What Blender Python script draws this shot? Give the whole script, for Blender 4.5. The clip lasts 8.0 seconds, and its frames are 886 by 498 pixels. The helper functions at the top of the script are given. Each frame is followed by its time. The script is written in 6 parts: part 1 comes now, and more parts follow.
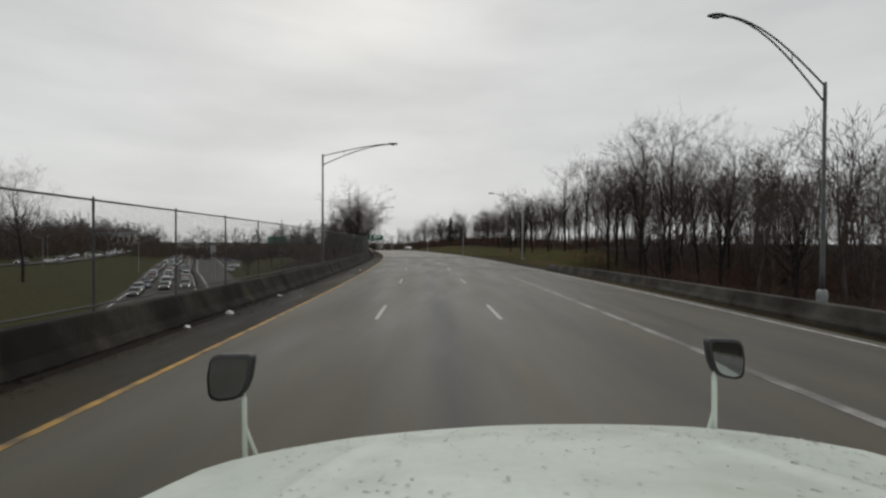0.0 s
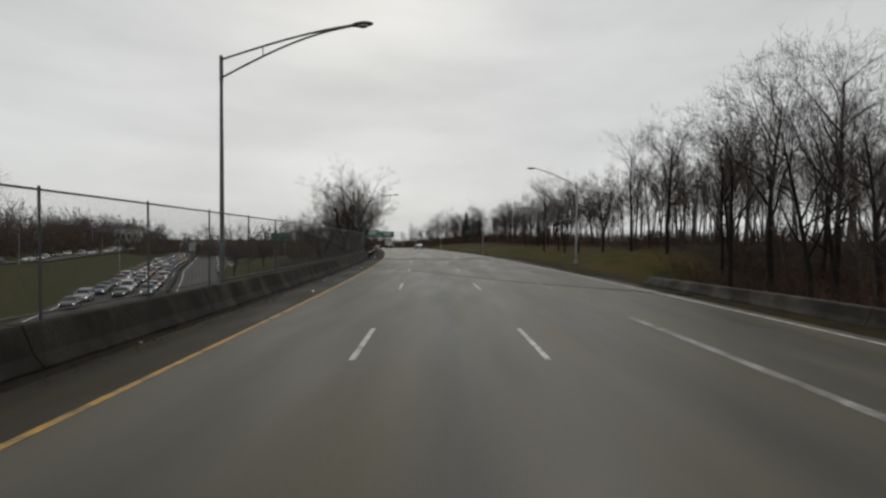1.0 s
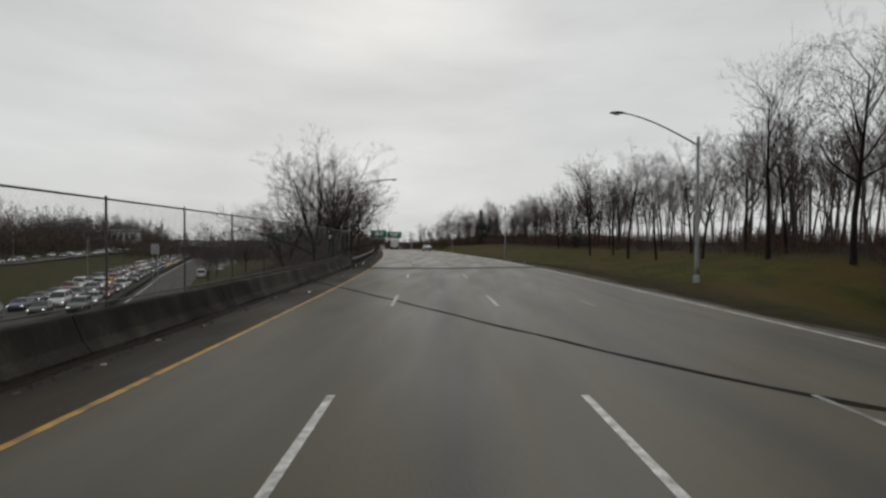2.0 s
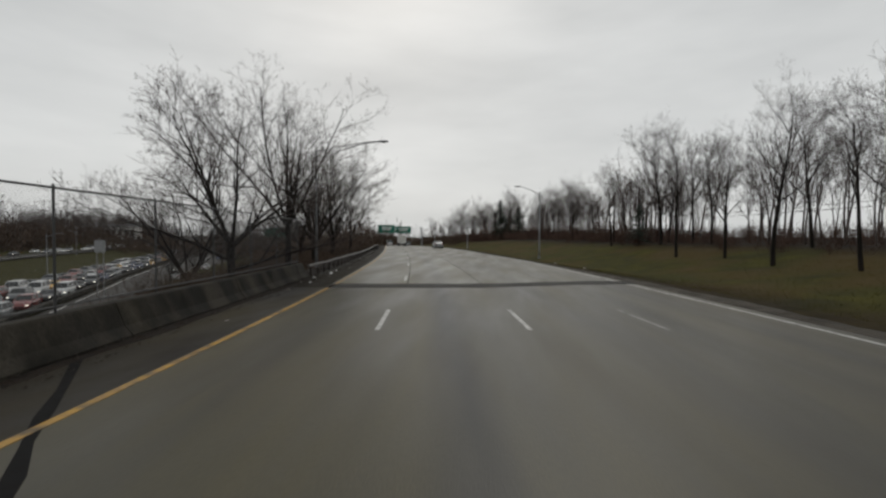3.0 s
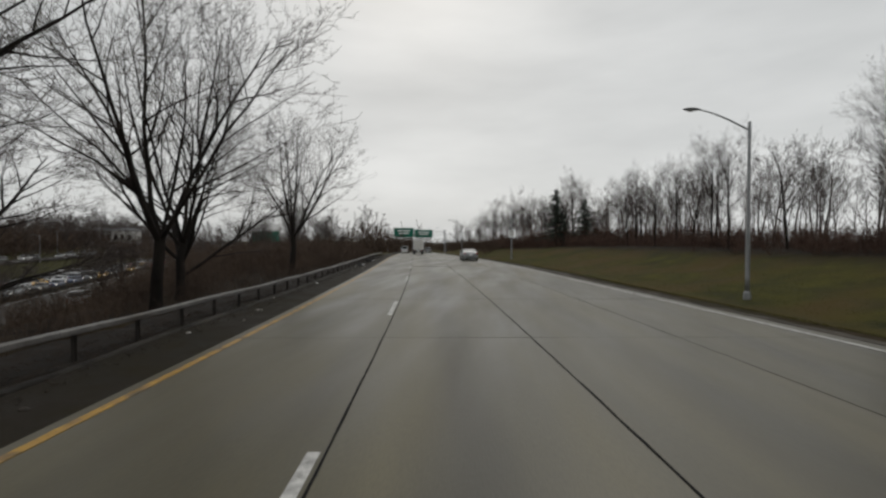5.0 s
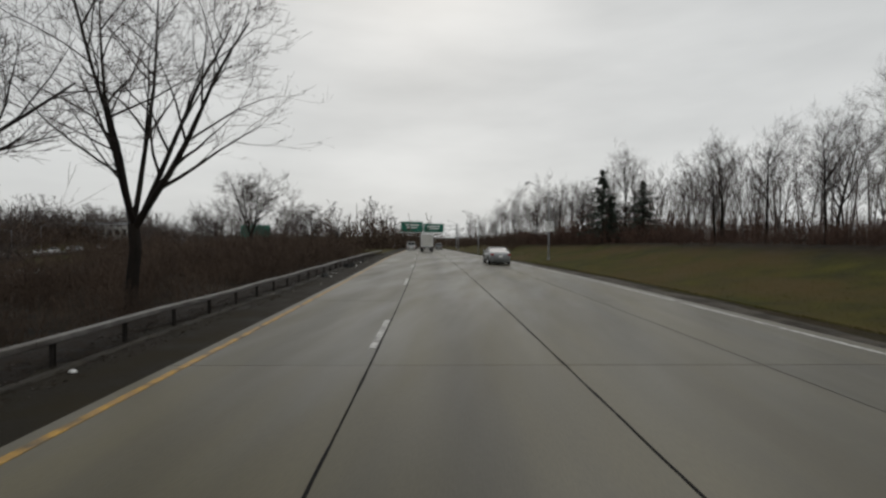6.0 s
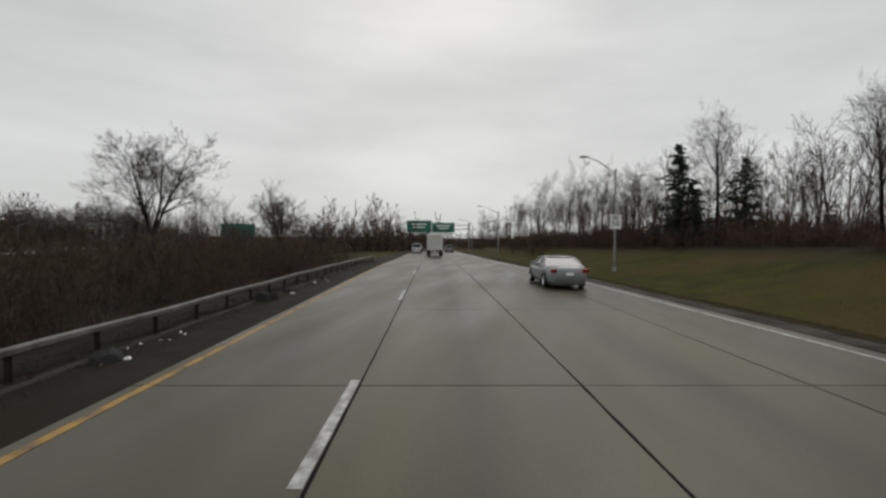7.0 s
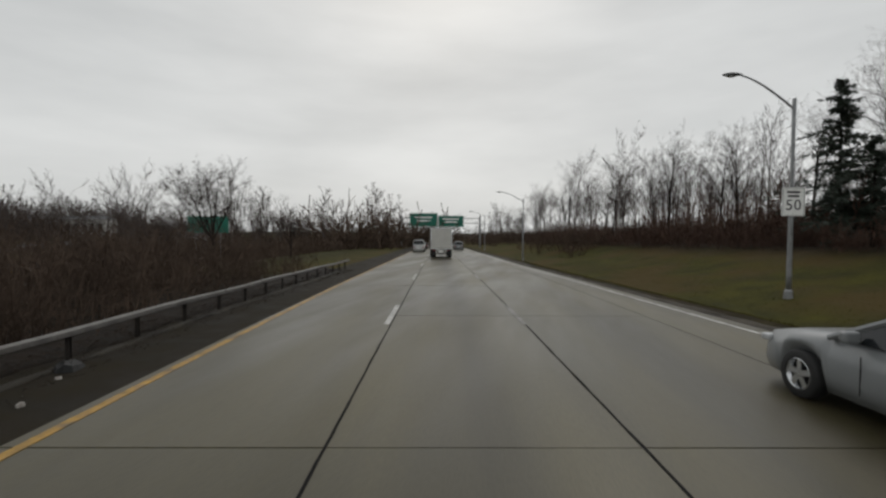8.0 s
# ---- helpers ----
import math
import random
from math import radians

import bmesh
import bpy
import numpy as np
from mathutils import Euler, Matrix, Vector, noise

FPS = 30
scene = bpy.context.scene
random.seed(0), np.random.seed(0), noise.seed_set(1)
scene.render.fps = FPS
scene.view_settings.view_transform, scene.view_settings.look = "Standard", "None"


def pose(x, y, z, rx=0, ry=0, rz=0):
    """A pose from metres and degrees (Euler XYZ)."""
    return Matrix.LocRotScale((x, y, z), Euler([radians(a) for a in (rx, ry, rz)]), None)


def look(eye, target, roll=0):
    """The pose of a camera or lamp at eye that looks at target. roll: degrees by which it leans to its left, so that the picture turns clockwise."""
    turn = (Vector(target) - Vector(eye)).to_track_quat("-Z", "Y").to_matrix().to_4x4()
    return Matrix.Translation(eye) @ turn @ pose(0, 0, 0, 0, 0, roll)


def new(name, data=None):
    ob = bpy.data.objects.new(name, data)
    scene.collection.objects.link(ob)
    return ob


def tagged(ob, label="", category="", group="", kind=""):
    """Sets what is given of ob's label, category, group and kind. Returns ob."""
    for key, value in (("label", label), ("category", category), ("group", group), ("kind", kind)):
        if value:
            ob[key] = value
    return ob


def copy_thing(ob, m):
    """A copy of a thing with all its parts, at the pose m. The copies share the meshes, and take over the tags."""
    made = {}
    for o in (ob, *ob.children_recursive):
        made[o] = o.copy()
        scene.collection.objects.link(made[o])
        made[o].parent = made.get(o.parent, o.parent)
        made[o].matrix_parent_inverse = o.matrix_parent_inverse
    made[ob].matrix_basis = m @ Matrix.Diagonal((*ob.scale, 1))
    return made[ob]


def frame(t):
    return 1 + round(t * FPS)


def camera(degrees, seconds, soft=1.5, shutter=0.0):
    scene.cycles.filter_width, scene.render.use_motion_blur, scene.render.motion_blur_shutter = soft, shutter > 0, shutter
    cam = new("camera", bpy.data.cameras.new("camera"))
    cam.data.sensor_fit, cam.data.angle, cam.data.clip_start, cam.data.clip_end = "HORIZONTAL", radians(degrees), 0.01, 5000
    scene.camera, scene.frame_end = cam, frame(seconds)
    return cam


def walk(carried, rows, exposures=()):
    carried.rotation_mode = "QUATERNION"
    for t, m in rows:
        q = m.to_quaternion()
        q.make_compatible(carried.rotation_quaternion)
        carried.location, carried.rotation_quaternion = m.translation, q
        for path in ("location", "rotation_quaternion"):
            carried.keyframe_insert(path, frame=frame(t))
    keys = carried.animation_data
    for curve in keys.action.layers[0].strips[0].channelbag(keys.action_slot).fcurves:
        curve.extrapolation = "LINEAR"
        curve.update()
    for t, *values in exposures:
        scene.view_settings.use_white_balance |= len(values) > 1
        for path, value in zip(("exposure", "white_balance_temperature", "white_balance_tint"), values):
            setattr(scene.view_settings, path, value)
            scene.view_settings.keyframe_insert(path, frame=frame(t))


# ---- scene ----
cam = camera(88.0, 8.0, soft=2.5)
EYE = 2.23
# seconds, x, y, pitch and heading of the camera on its way along the carriageway
PATH = [
    (0.0, 0.0, 0.0, -0.68, 0.0), (0.5, -0.19, 8.56, -1.22, 0.86), (1.0, -0.46, 17.22, -1.05, 1.71), (1.5, -0.83, 25.84, -0.75, 2.38),
    (3.0, -2.52, 51.51, -1.51, 4.55), (3.5, -3.27, 60.0, -0.68, 5.45), (4.0, -4.14, 68.31, -1.4, 6.2), (4.5, -5.23, 76.66, -0.69, 6.88),
    (6.0, -9.21, 101.94, -1.5, 8.89), (6.5, -10.69, 110.45, -1.38, 9.54), (7.0, -12.26, 119.03, -1.43, 10.08), (7.5, -13.9, 127.55, -1.6, 10.52),
    (8.0, -15.56, 135.99, -2.07, 10.9)]
walk(cam, [(t, pose(x, y, EYE, 90 + p, -0.25, h)) for t, x, y, p, h in PATH])

# ---------------------------------------------------------------- light: a wet, overcast winter day
world = bpy.data.worlds.new("overcast_sky")
scene.world = world
world.use_nodes = True
wn, wl = world.node_tree.nodes, world.node_tree.links
bg = wn["Background"]
sky = wn.new("ShaderNodeTexSky")
sky.sky_type, sky.sun_disc = "NISHITA", False
sky.sun_elevation, sky.sun_rotation = radians(38), radians(-12)
sky.air_density, sky.dust_density = 1.0, 4.0
coord = wn.new("ShaderNodeTexCoord")
stretch = wn.new("ShaderNodeMapping")
stretch.inputs["Scale"].default_value = (1.3, 1.3, 5.0)
wl.new(coord.outputs["Generated"], stretch.inputs["Vector"])
cloud = wn.new("ShaderNodeTexNoise")
cloud.inputs["Scale"].default_value, cloud.inputs["Detail"].default_value, cloud.inputs["Roughness"].default_value = 1.4, 5.0, 0.5
wl.new(stretch.outputs["Vector"], cloud.inputs["Vector"])
cover = wn.new("ShaderNodeValToRGB")
cover.color_ramp.elements[0].position, cover.color_ramp.elements[0].color = 0.30, (5.45, 5.58, 5.56, 1)
cover.color_ramp.elements[1].position, cover.color_ramp.elements[1].color = 0.72, (7.4, 7.5, 7.42, 1)
wl.new(cloud.outputs["Fac"], cover.inputs["Fac"])
veil = wn.new("ShaderNodeMix")
veil.data_type = "RGBA"
veil.inputs["Factor"].default_value = 0.96
wl.new(sky.outputs["Color"], veil.inputs["A"])
wl.new(cover.outputs["Color"], veil.inputs["B"])
wl.new(veil.outputs["Result"], bg.inputs["Color"])
bg.inputs["Strength"].default_value = 0.1

sun_data = bpy.data.lights.new("sun", "SUN")
sun_data.energy, sun_data.angle, sun_data.color = 0.5, radians(25), (1.0, 0.97, 0.93)
sun = new("sun", sun_data)
sun.matrix_world = look((40, 200, 160), (0, 60, 0))
scene.view_settings.exposure = 0.0


# ---------------------------------------------------------------- materials
def surface(name, dark, light, scale=4.0, rough=(0.6, 0.9), bump=0.3, fine=60.0, metallic=0.0, stains=None, stain_scale=0.35,
            grime=(0.45, 0.65), coat=0.0, stretch=(1, 1, 1), bump_size=0.01, space="Object", specular=0.5):
    """Two scales of variation in colour, gloss and relief."""
    m = bpy.data.materials.new(name)
    m.use_nodes = True
    n, l = m.node_tree.nodes, m.node_tree.links
    b = n["Principled BSDF"]
    tc = n.new("ShaderNodeTexCoord")
    mp = n.new("ShaderNodeMapping")
    mp.inputs["Scale"].default_value = stretch
    l.new(tc.outputs[space], mp.inputs["Vector"])

    def noise_node(s, detail=6.0):
        t = n.new("ShaderNodeTexNoise")
        t.inputs["Scale"].default_value, t.inputs["Detail"].default_value = s, detail
        l.new(mp.outputs["Vector"], t.inputs["Vector"])
        return t
    big, small = noise_node(scale), noise_node(fine, 3.0)
    mixf = n.new("ShaderNodeMath")
    mixf.operation = "MULTIPLY_ADD"
    l.new(small.outputs["Fac"], mixf.inputs[0])
    mixf.inputs[1].default_value = 0.45
    l.new(big.outputs["Fac"], mixf.inputs[2])
    ramp = n.new("ShaderNodeValToRGB")
    ramp.color_ramp.elements[0].position, ramp.color_ramp.elements[0].color = 0.48, (*dark, 1)
    ramp.color_ramp.elements[1].position, ramp.color_ramp.elements[1].color = 0.98, (*light, 1)
    l.new(mixf.outputs[0], ramp.inputs["Fac"])
    colour = ramp.outputs["Color"]
    if stains:
        st = noise_node(stain_scale, 8.0)
        sr = n.new("ShaderNodeValToRGB")
        sr.color_ramp.elements[0].position, sr.color_ramp.elements[1].position = grime
        l.new(st.outputs["Fac"], sr.inputs["Fac"])
        mx = n.new("ShaderNodeMix")
        mx.data_type = "RGBA"
        l.new(sr.outputs["Color"], mx.inputs["Factor"])
        l.new(colour, mx.inputs["A"])
        mx.inputs["B"].default_value = (*stains, 1)
        colour = mx.outputs["Result"]
    l.new(colour, b.inputs["Base Color"])
    rr = n.new("ShaderNodeMapRange")
    rr.inputs["From Min"].default_value, rr.inputs["From Max"].default_value = 0.3, 0.7
    rr.inputs["To Min"].default_value, rr.inputs["To Max"].default_value = rough
    l.new(big.outputs["Fac"], rr.inputs["Value"])
    l.new(rr.outputs["Result"], b.inputs["Roughness"])
    if bump:
        bp = n.new("ShaderNodeBump")
        bp.inputs["Strength"].default_value, bp.inputs["Distance"].default_value = bump, bump_size
        l.new(small.outputs["Fac"], bp.inputs["Height"])
        l.new(bp.outputs["Normal"], b.inputs["Normal"])
    b.inputs["Metallic"].default_value = metallic
    b.inputs["Coat Weight"].default_value = coat
    b.inputs["Specular IOR Level"].default_value = specular
    return m


def road_surface(name, dark, light, stain, bands, rough, joints=0.0):
    """A wet carriageway: grain, stains, and drip and tyre bands that run along the lanes (across the lane in U, along it in V)."""
    m = surface(name, dark, light, scale=0.7, fine=45.0, stretch=(1, 0.16, 1), specular=0.42, rough=rough, bump=0.35, bump_size=0.006)
    n, l = m.node_tree.nodes, m.node_tree.links
    b = n["Principled BSDF"]
    base = b.inputs["Base Color"].links[0].from_socket
    uv = n.new("ShaderNodeUVMap")
    uv.uv_map = "along"
    sep = n.new("ShaderNodeSeparateXYZ")
    l.new(uv.outputs["UV"], sep.inputs["Vector"])
    wob = n.new("ShaderNodeTexNoise")
    wob.inputs["Scale"].default_value, wob.inputs["Detail"].default_value = 1.0, 4.0
    mp = n.new("ShaderNodeMapping")
    mp.inputs["Scale"].default_value = (0.9, 0.10, 1)
    l.new(uv.outputs["UV"], mp.inputs["Vector"])
    l.new(mp.outputs["Vector"], wob.inputs["Vector"])
    total = None
    for at, half, power in bands:
        d = n.new("ShaderNodeMath")
        d.operation = "SUBTRACT"
        l.new(sep.outputs["X"], d.inputs[0])
        d.inputs[1].default_value = at
        a = n.new("ShaderNodeMath")
        a.operation = "ABSOLUTE"
        l.new(d.outputs[0], a.inputs[0])
        r = n.new("ShaderNodeMapRange")
        r.interpolation_type = "SMOOTHSTEP"
        r.inputs["From Min"].default_value, r.inputs["From Max"].default_value = 0.0, half
        r.inputs["To Min"].default_value, r.inputs["To Max"].default_value = power, 0.0
        l.new(a.outputs[0], r.inputs["Value"])
        if total is None:
            total = r.outputs["Result"]
        else:
            s = n.new("ShaderNodeMath")
            s.operation = "ADD"
            l.new(total, s.inputs[0])
            l.new(r.outputs["Result"], s.inputs[1])
            total = s.outputs[0]
    w = n.new("ShaderNodeMapRange")
    w.inputs["From Min"].default_value, w.inputs["From Max"].default_value = 0.3, 0.7
    w.inputs["To Min"].default_value, w.inputs["To Max"].default_value = 0.45, 1.2
    l.new(wob.outputs["Fac"], w.inputs["Value"])
    f = n.new("ShaderNodeMath")
    f.operation, f.use_clamp = "MULTIPLY", True
    l.new(total, f.inputs[0])
    l.new(w.outputs["Result"], f.inputs[1])
    mx = n.new("ShaderNodeMix")
    mx.data_type = "RGBA"
    l.new(f.outputs[0], mx.inputs["Factor"])
    l.new(base, mx.inputs["A"])
    mx.inputs["B"].default_value = (*stain, 1)
    # broad blotches of wet and worn surface
    bl = n.new("ShaderNodeTexNoise")
    bl.inputs["Scale"].default_value, bl.inputs["Detail"].default_value = 0.55, 6.0
    mp2 = n.new("ShaderNodeMapping")
    mp2.inputs["Scale"].default_value = (1.6, 0.16, 1)
    l.new(uv.outputs["UV"], mp2.inputs["Vector"])
    l.new(mp2.outputs["Vector"], bl.inputs["Vector"])
    blr = n.new("ShaderNodeMapRange")
    blr.inputs["From Min"].default_value, blr.inputs["From Max"].default_value = 0.35, 0.7
    blr.inputs["To Min"].default_value, blr.inputs["To Max"].default_value = 0.0, 0.5
    l.new(bl.outputs["Fac"], blr.inputs["Value"])
    mx2 = n.new("ShaderNodeMix")
    mx2.data_type = "RGBA"
    l.new(blr.outputs["Result"], mx2.inputs["Factor"])
    l.new(mx.outputs["Result"], mx2.inputs["A"])
    mx2.inputs["B"].default_value = (*stain, 1)
    info = n.new("ShaderNodeObjectInfo")
    br = n.new("ShaderNodeMapRange")
    br.inputs["To Min"].default_value, br.inputs["To Max"].default_value = (0.88, 1.1) if joints else (1.0, 1.0)
    l.new(info.outputs["Random"], br.inputs["Value"])
    hsv = n.new("ShaderNodeHueSaturation")
    l.new(mx2.outputs["Result"], hsv.inputs["Color"])
    l.new(br.outputs["Result"], hsv.inputs["Value"])
    l.new(hsv.outputs["Color"], b.inputs["Base Color"])
    return m


def plain_glass(name, tint, rough=0.03):
    m = bpy.data.materials.new(name)
    m.use_nodes = True
    b = m.node_tree.nodes["Principled BSDF"]
    b.inputs["Base Color"].default_value = (*tint, 1)
    b.inputs["Roughness"].default_value = rough
    return m


def glow(name, colour, strength):
    m = bpy.data.materials.new(name)
    m.use_nodes = True
    b = m.node_tree.nodes["Principled BSDF"]
    b.inputs["Base Color"].default_value = (*colour, 1)
    b.inputs["Emission Color"].default_value = (*colour, 1)
    b.inputs["Emission Strength"].default_value = strength
    return m


BANDS = [(0.33, 0.75, 1.0), (-3.1, 0.9, 0.35), (4.0, 1.0, 0.45), (7.9, 1.2, 0.35)]
asphalt = road_surface("wet_asphalt", (0.031, 0.026, 0.0100), (0.068, 0.056, 0.0235), (0.008, 0.007, 0.0045), BANDS, (0.34, 0.52))
lower_asphalt = surface("damp_lower_asphalt", (0.018, 0.016, 0.014), (0.042, 0.038, 0.032), scale=0.8, fine=40, rough=(0.6, 0.9), specular=0.25, bump=0.2)
shoulder_asphalt = surface("shoulder_asphalt", (0.007, 0.0055, 0.003), (0.025, 0.020, 0.011), scale=1.1, fine=50, specular=0.12, rough=(0.7, 0.95), bump=0.6,
                           stains=(0.020, 0.016, 0.012), stain_scale=0.5)
worn_shoulder = surface("worn_shoulder_asphalt", (0.013, 0.0105, 0.006), (0.040, 0.032, 0.017), scale=0.9, fine=45, specular=0.25, rough=(0.55, 0.85), bump=0.5,
                        stains=(0.012, 0.0095, 0.007), stain_scale=0.4, grime=(0.42, 0.64), stretch=(1, 0.3, 1))
concrete_road = road_surface("wet_concrete_slab", (0.054, 0.047, 0.0235), (0.104, 0.089, 0.0475), (0.020, 0.0168, 0.009),
                             [(0.4, 0.9, 0.6), (-3.1, 0.9, 0.3), (4.0, 1.0, 0.4)], (0.30, 0.50), joints=1.0)
tar = surface("joint_tar", (0.005, 0.005, 0.005), (0.013, 0.012, 0.012), fine=80, rough=(0.75, 0.95), specular=0.1)
patch = surface("asphalt_patch", (0.011, 0.010, 0.008), (0.028, 0.026, 0.021), specular=0.35, scale=3, fine=70, rough=(0.7, 0.95), bump=0.5)
white_paint = surface("worn_white_paint", (0.16, 0.155, 0.145), (0.66, 0.65, 0.62), scale=6, fine=70, rough=(0.4, 0.6), bump=0.1,
                      stains=(0.10, 0.095, 0.085), stain_scale=1.6, grime=(0.52, 0.72))
faded_paint = surface("faded_white_paint", (0.09, 0.085, 0.078), (0.34, 0.33, 0.31), scale=5, fine=60, rough=(0.4, 0.6), bump=0.1,
                      stains=(0.075, 0.07, 0.062), stain_scale=1.2, grime=(0.42, 0.62))
yellow_paint = surface("worn_yellow_paint", (0.20, 0.105, 0.016), (0.48, 0.275, 0.036), scale=5, fine=60, rough=(0.4, 0.6), bump=0.1,
                       stains=(0.09, 0.06, 0.025), stain_scale=2.2, grime=(0.48, 0.66))
barrier_concrete = surface("stained_barrier_concrete", (0.007, 0.006, 0.005), (0.062, 0.055, 0.042), specular=0.15, scale=1.1, fine=22, rough=(0.7, 0.95), bump=0.7,
                           stains=(0.009, 0.008, 0.006), stain_scale=0.8, grime=(0.40, 0.58), stretch=(1, 1, 0.35))
galvanised = surface("weathered_galvanised_steel", (0.20, 0.205, 0.21), (0.36, 0.365, 0.37), scale=5, fine=40, rough=(0.4, 0.6), bump=0.05, metallic=0.7)
dull_steel = surface("dull_lamp_steel", (0.07, 0.072, 0.075), (0.15, 0.153, 0.156), scale=4, fine=40, rough=(0.45, 0.65), bump=0.05, metallic=0.5)
parapet_concrete = surface("dirty_parapet_concrete", (0.026, 0.024, 0.020), (0.10, 0.095, 0.082), specular=0.15, scale=1.5, fine=30, rough=(0.7, 0.95), bump=0.5, stains=(0.024, 0.021, 0.017), stain_scale=0.8, grime=(0.40, 0.62))
rail_steel = surface("dirty_guardrail_steel", (0.012, 0.010, 0.009), (0.042, 0.037, 0.033), scale=2, fine=25, rough=(0.65, 0.9), bump=0.2, specular=0.2,
                     stains=(0.05, 0.042, 0.036), stain_scale=1.2, grime=(0.5, 0.72))
lip_steel = surface("worn_rail_edge", (0.07, 0.067, 0.063), (0.21, 0.20, 0.19), scale=3, fine=30, rough=(0.45, 0.7), bump=0.1, metallic=0.3, stains=(0.06, 0.05, 0.042), stain_scale=0.9, grime=(0.5, 0.7))
wood_post = surface("weathered_post", (0.03, 0.025, 0.02), (0.09, 0.075, 0.06), scale=5, fine=40, stretch=(1, 1, 0.2))
fence_steel = surface("dark_fence_steel", (0.035, 0.035, 0.035), (0.08, 0.08, 0.08), scale=5, fine=50, rough=(0.5, 0.7), metallic=0.3)
mesh_wire = surface("chain_link_wire", (0.07, 0.07, 0.07), (0.15, 0.15, 0.15), scale=6, fine=50, rough=(0.5, 0.7), metallic=0.4)
bark = surface("wet_grey_bark", (0.006, 0.005, 0.0045), (0.030, 0.024, 0.020), specular=0.15, scale=3, fine=35, rough=(0.7, 0.95), bump=0.8, bump_size=0.02,
               stretch=(1, 1, 0.3))
twig = surface("bare_twigs", (0.040, 0.032, 0.029), (0.115, 0.094, 0.085), specular=0.15, scale=1.0, fine=10, rough=(0.8, 0.95), bump=0)
red_twig = surface("reddish_bare_twigs", (0.042, 0.027, 0.021), (0.120, 0.075, 0.058), specular=0.1, scale=0.6, fine=8, rough=(0.8, 0.95), bump=0)
bud_twig = surface("pale_budding_twigs", (0.055, 0.050, 0.040), (0.17, 0.155, 0.13), scale=0.8, fine=9, rough=(0.8, 0.95), bump=0)
needle = surface("dark_conifer_needles", (0.008, 0.014, 0.009), (0.026, 0.040, 0.024), scale=2, fine=20, rough=(0.6, 0.85), bump=0)
brush_mat = surface("dry_brown_brush", (0.042, 0.030, 0.023), (0.125, 0.090, 0.068), specular=0.1, scale=0.35, fine=6, rough=(0.8, 0.95), bump=0)
grass_blade = surface("winter_grass_blades", (0.034, 0.034, 0.008), (0.088, 0.076, 0.019), specular=0.1, scale=0.5, fine=8, rough=(0.7, 0.9), bump=0)
leaf_litter = surface("scattered_litter", (0.10, 0.08, 0.06), (0.5, 0.48, 0.45), scale=3, fine=30)
gravel = surface("roadside_grit", (0.020, 0.017, 0.013), (0.095, 0.082, 0.064), specular=0.2, scale=3, fine=55, rough=(0.7, 0.95), bump=0.8, bump_size=0.02, stains=(0.022, 0.017, 0.011), stain_scale=0.8, grime=(0.45, 0.62))
berm_mat = surface("worn_asphalt_berm", (0.016, 0.014, 0.011), (0.055, 0.049, 0.039), scale=2, fine=40, specular=0.2, rough=(0.65, 0.95), bump=0.6, stains=(0.012, 0.010, 0.008), stain_scale=0.7, grime=(0.46, 0.62))
litter_mat = surface("wet_leaf_litter", (0.006, 0.0045, 0.0035), (0.060, 0.042, 0.028), specular=0.2, scale=9, fine=40, rough=(0.5, 0.8), bump=0)
dirt_mat = surface("wet_dirt_and_leaves", (0.005, 0.004, 0.003), (0.024, 0.017, 0.012), specular=0.15, scale=4, fine=30, rough=(0.7, 0.95), bump=0.8, bump_size=0.03)
black_rubber = surface("black_rubber", (0.008, 0.008, 0.008), (0.022, 0.022, 0.022), fine=80, rough=(0.6, 0.85))
black_plastic = surface("black_plastic", (0.010, 0.010, 0.011), (0.024, 0.024, 0.025), fine=90, rough=(0.35, 0.55), bump=0.1)
white_body = surface("white_truck_paint", (0.50, 0.55, 0.49), (0.63, 0.68, 0.61), scale=1.2, fine=25, rough=(0.38, 0.55), bump=0.03, coat=0.08,
                     stains=(0.42, 0.45, 0.39), stain_scale=2.2, grime=(0.5, 0.8))
box_white = surface("white_box_panel", (0.50, 0.49, 0.46), (0.66, 0.65, 0.61), scale=0.9, fine=20, rough=(0.4, 0.6), bump=0.02,
                    stains=(0.36, 0.35, 0.32), stain_scale=0.8, grime=(0.5, 0.8), stretch=(1, 1, 0.4))
chrome = surface("bright_metal", (0.55, 0.56, 0.57), (0.72, 0.73, 0.74), fine=40, rough=(0.15, 0.3), bump=0.02, metallic=0.95)
mirror_glass = surface("mirror_glass", (0.30, 0.31, 0.31), (0.42, 0.43, 0.43), fine=20, rough=(0.02, 0.05), bump=0, metallic=1.0)
water = plain_glass("rain_water", (0.9, 0.92, 0.92), 0.02)
water.node_tree.nodes["Principled BSDF"].inputs["Transmission Weight"].default_value = 1.0
water.node_tree.nodes["Principled BSDF"].inputs["IOR"].default_value = 1.33
car_glass = plain_glass("dark_car_glass", (0.012, 0.014, 0.016), 0.12)
head_glow = glow("lit_headlamp", (1.0, 0.95, 0.82), 1.2)
lens_clear = plain_glass("headlamp_lens", (0.45, 0.46, 0.47), 0.1)
lens_red = plain_glass("tail_lamp_lens", (0.22, 0.012, 0.010), 0.15)
sign_green = surface("green_sign_sheeting", (0.004, 0.125, 0.085), (0.008, 0.175, 0.120), scale=2, fine=20, rough=(0.35, 0.5), bump=0)
sign_white = surface("white_sign_sheeting", (0.84, 0.84, 0.82), (0.91, 0.91, 0.89), scale=2, fine=20, rough=(0.4, 0.55), bump=0)
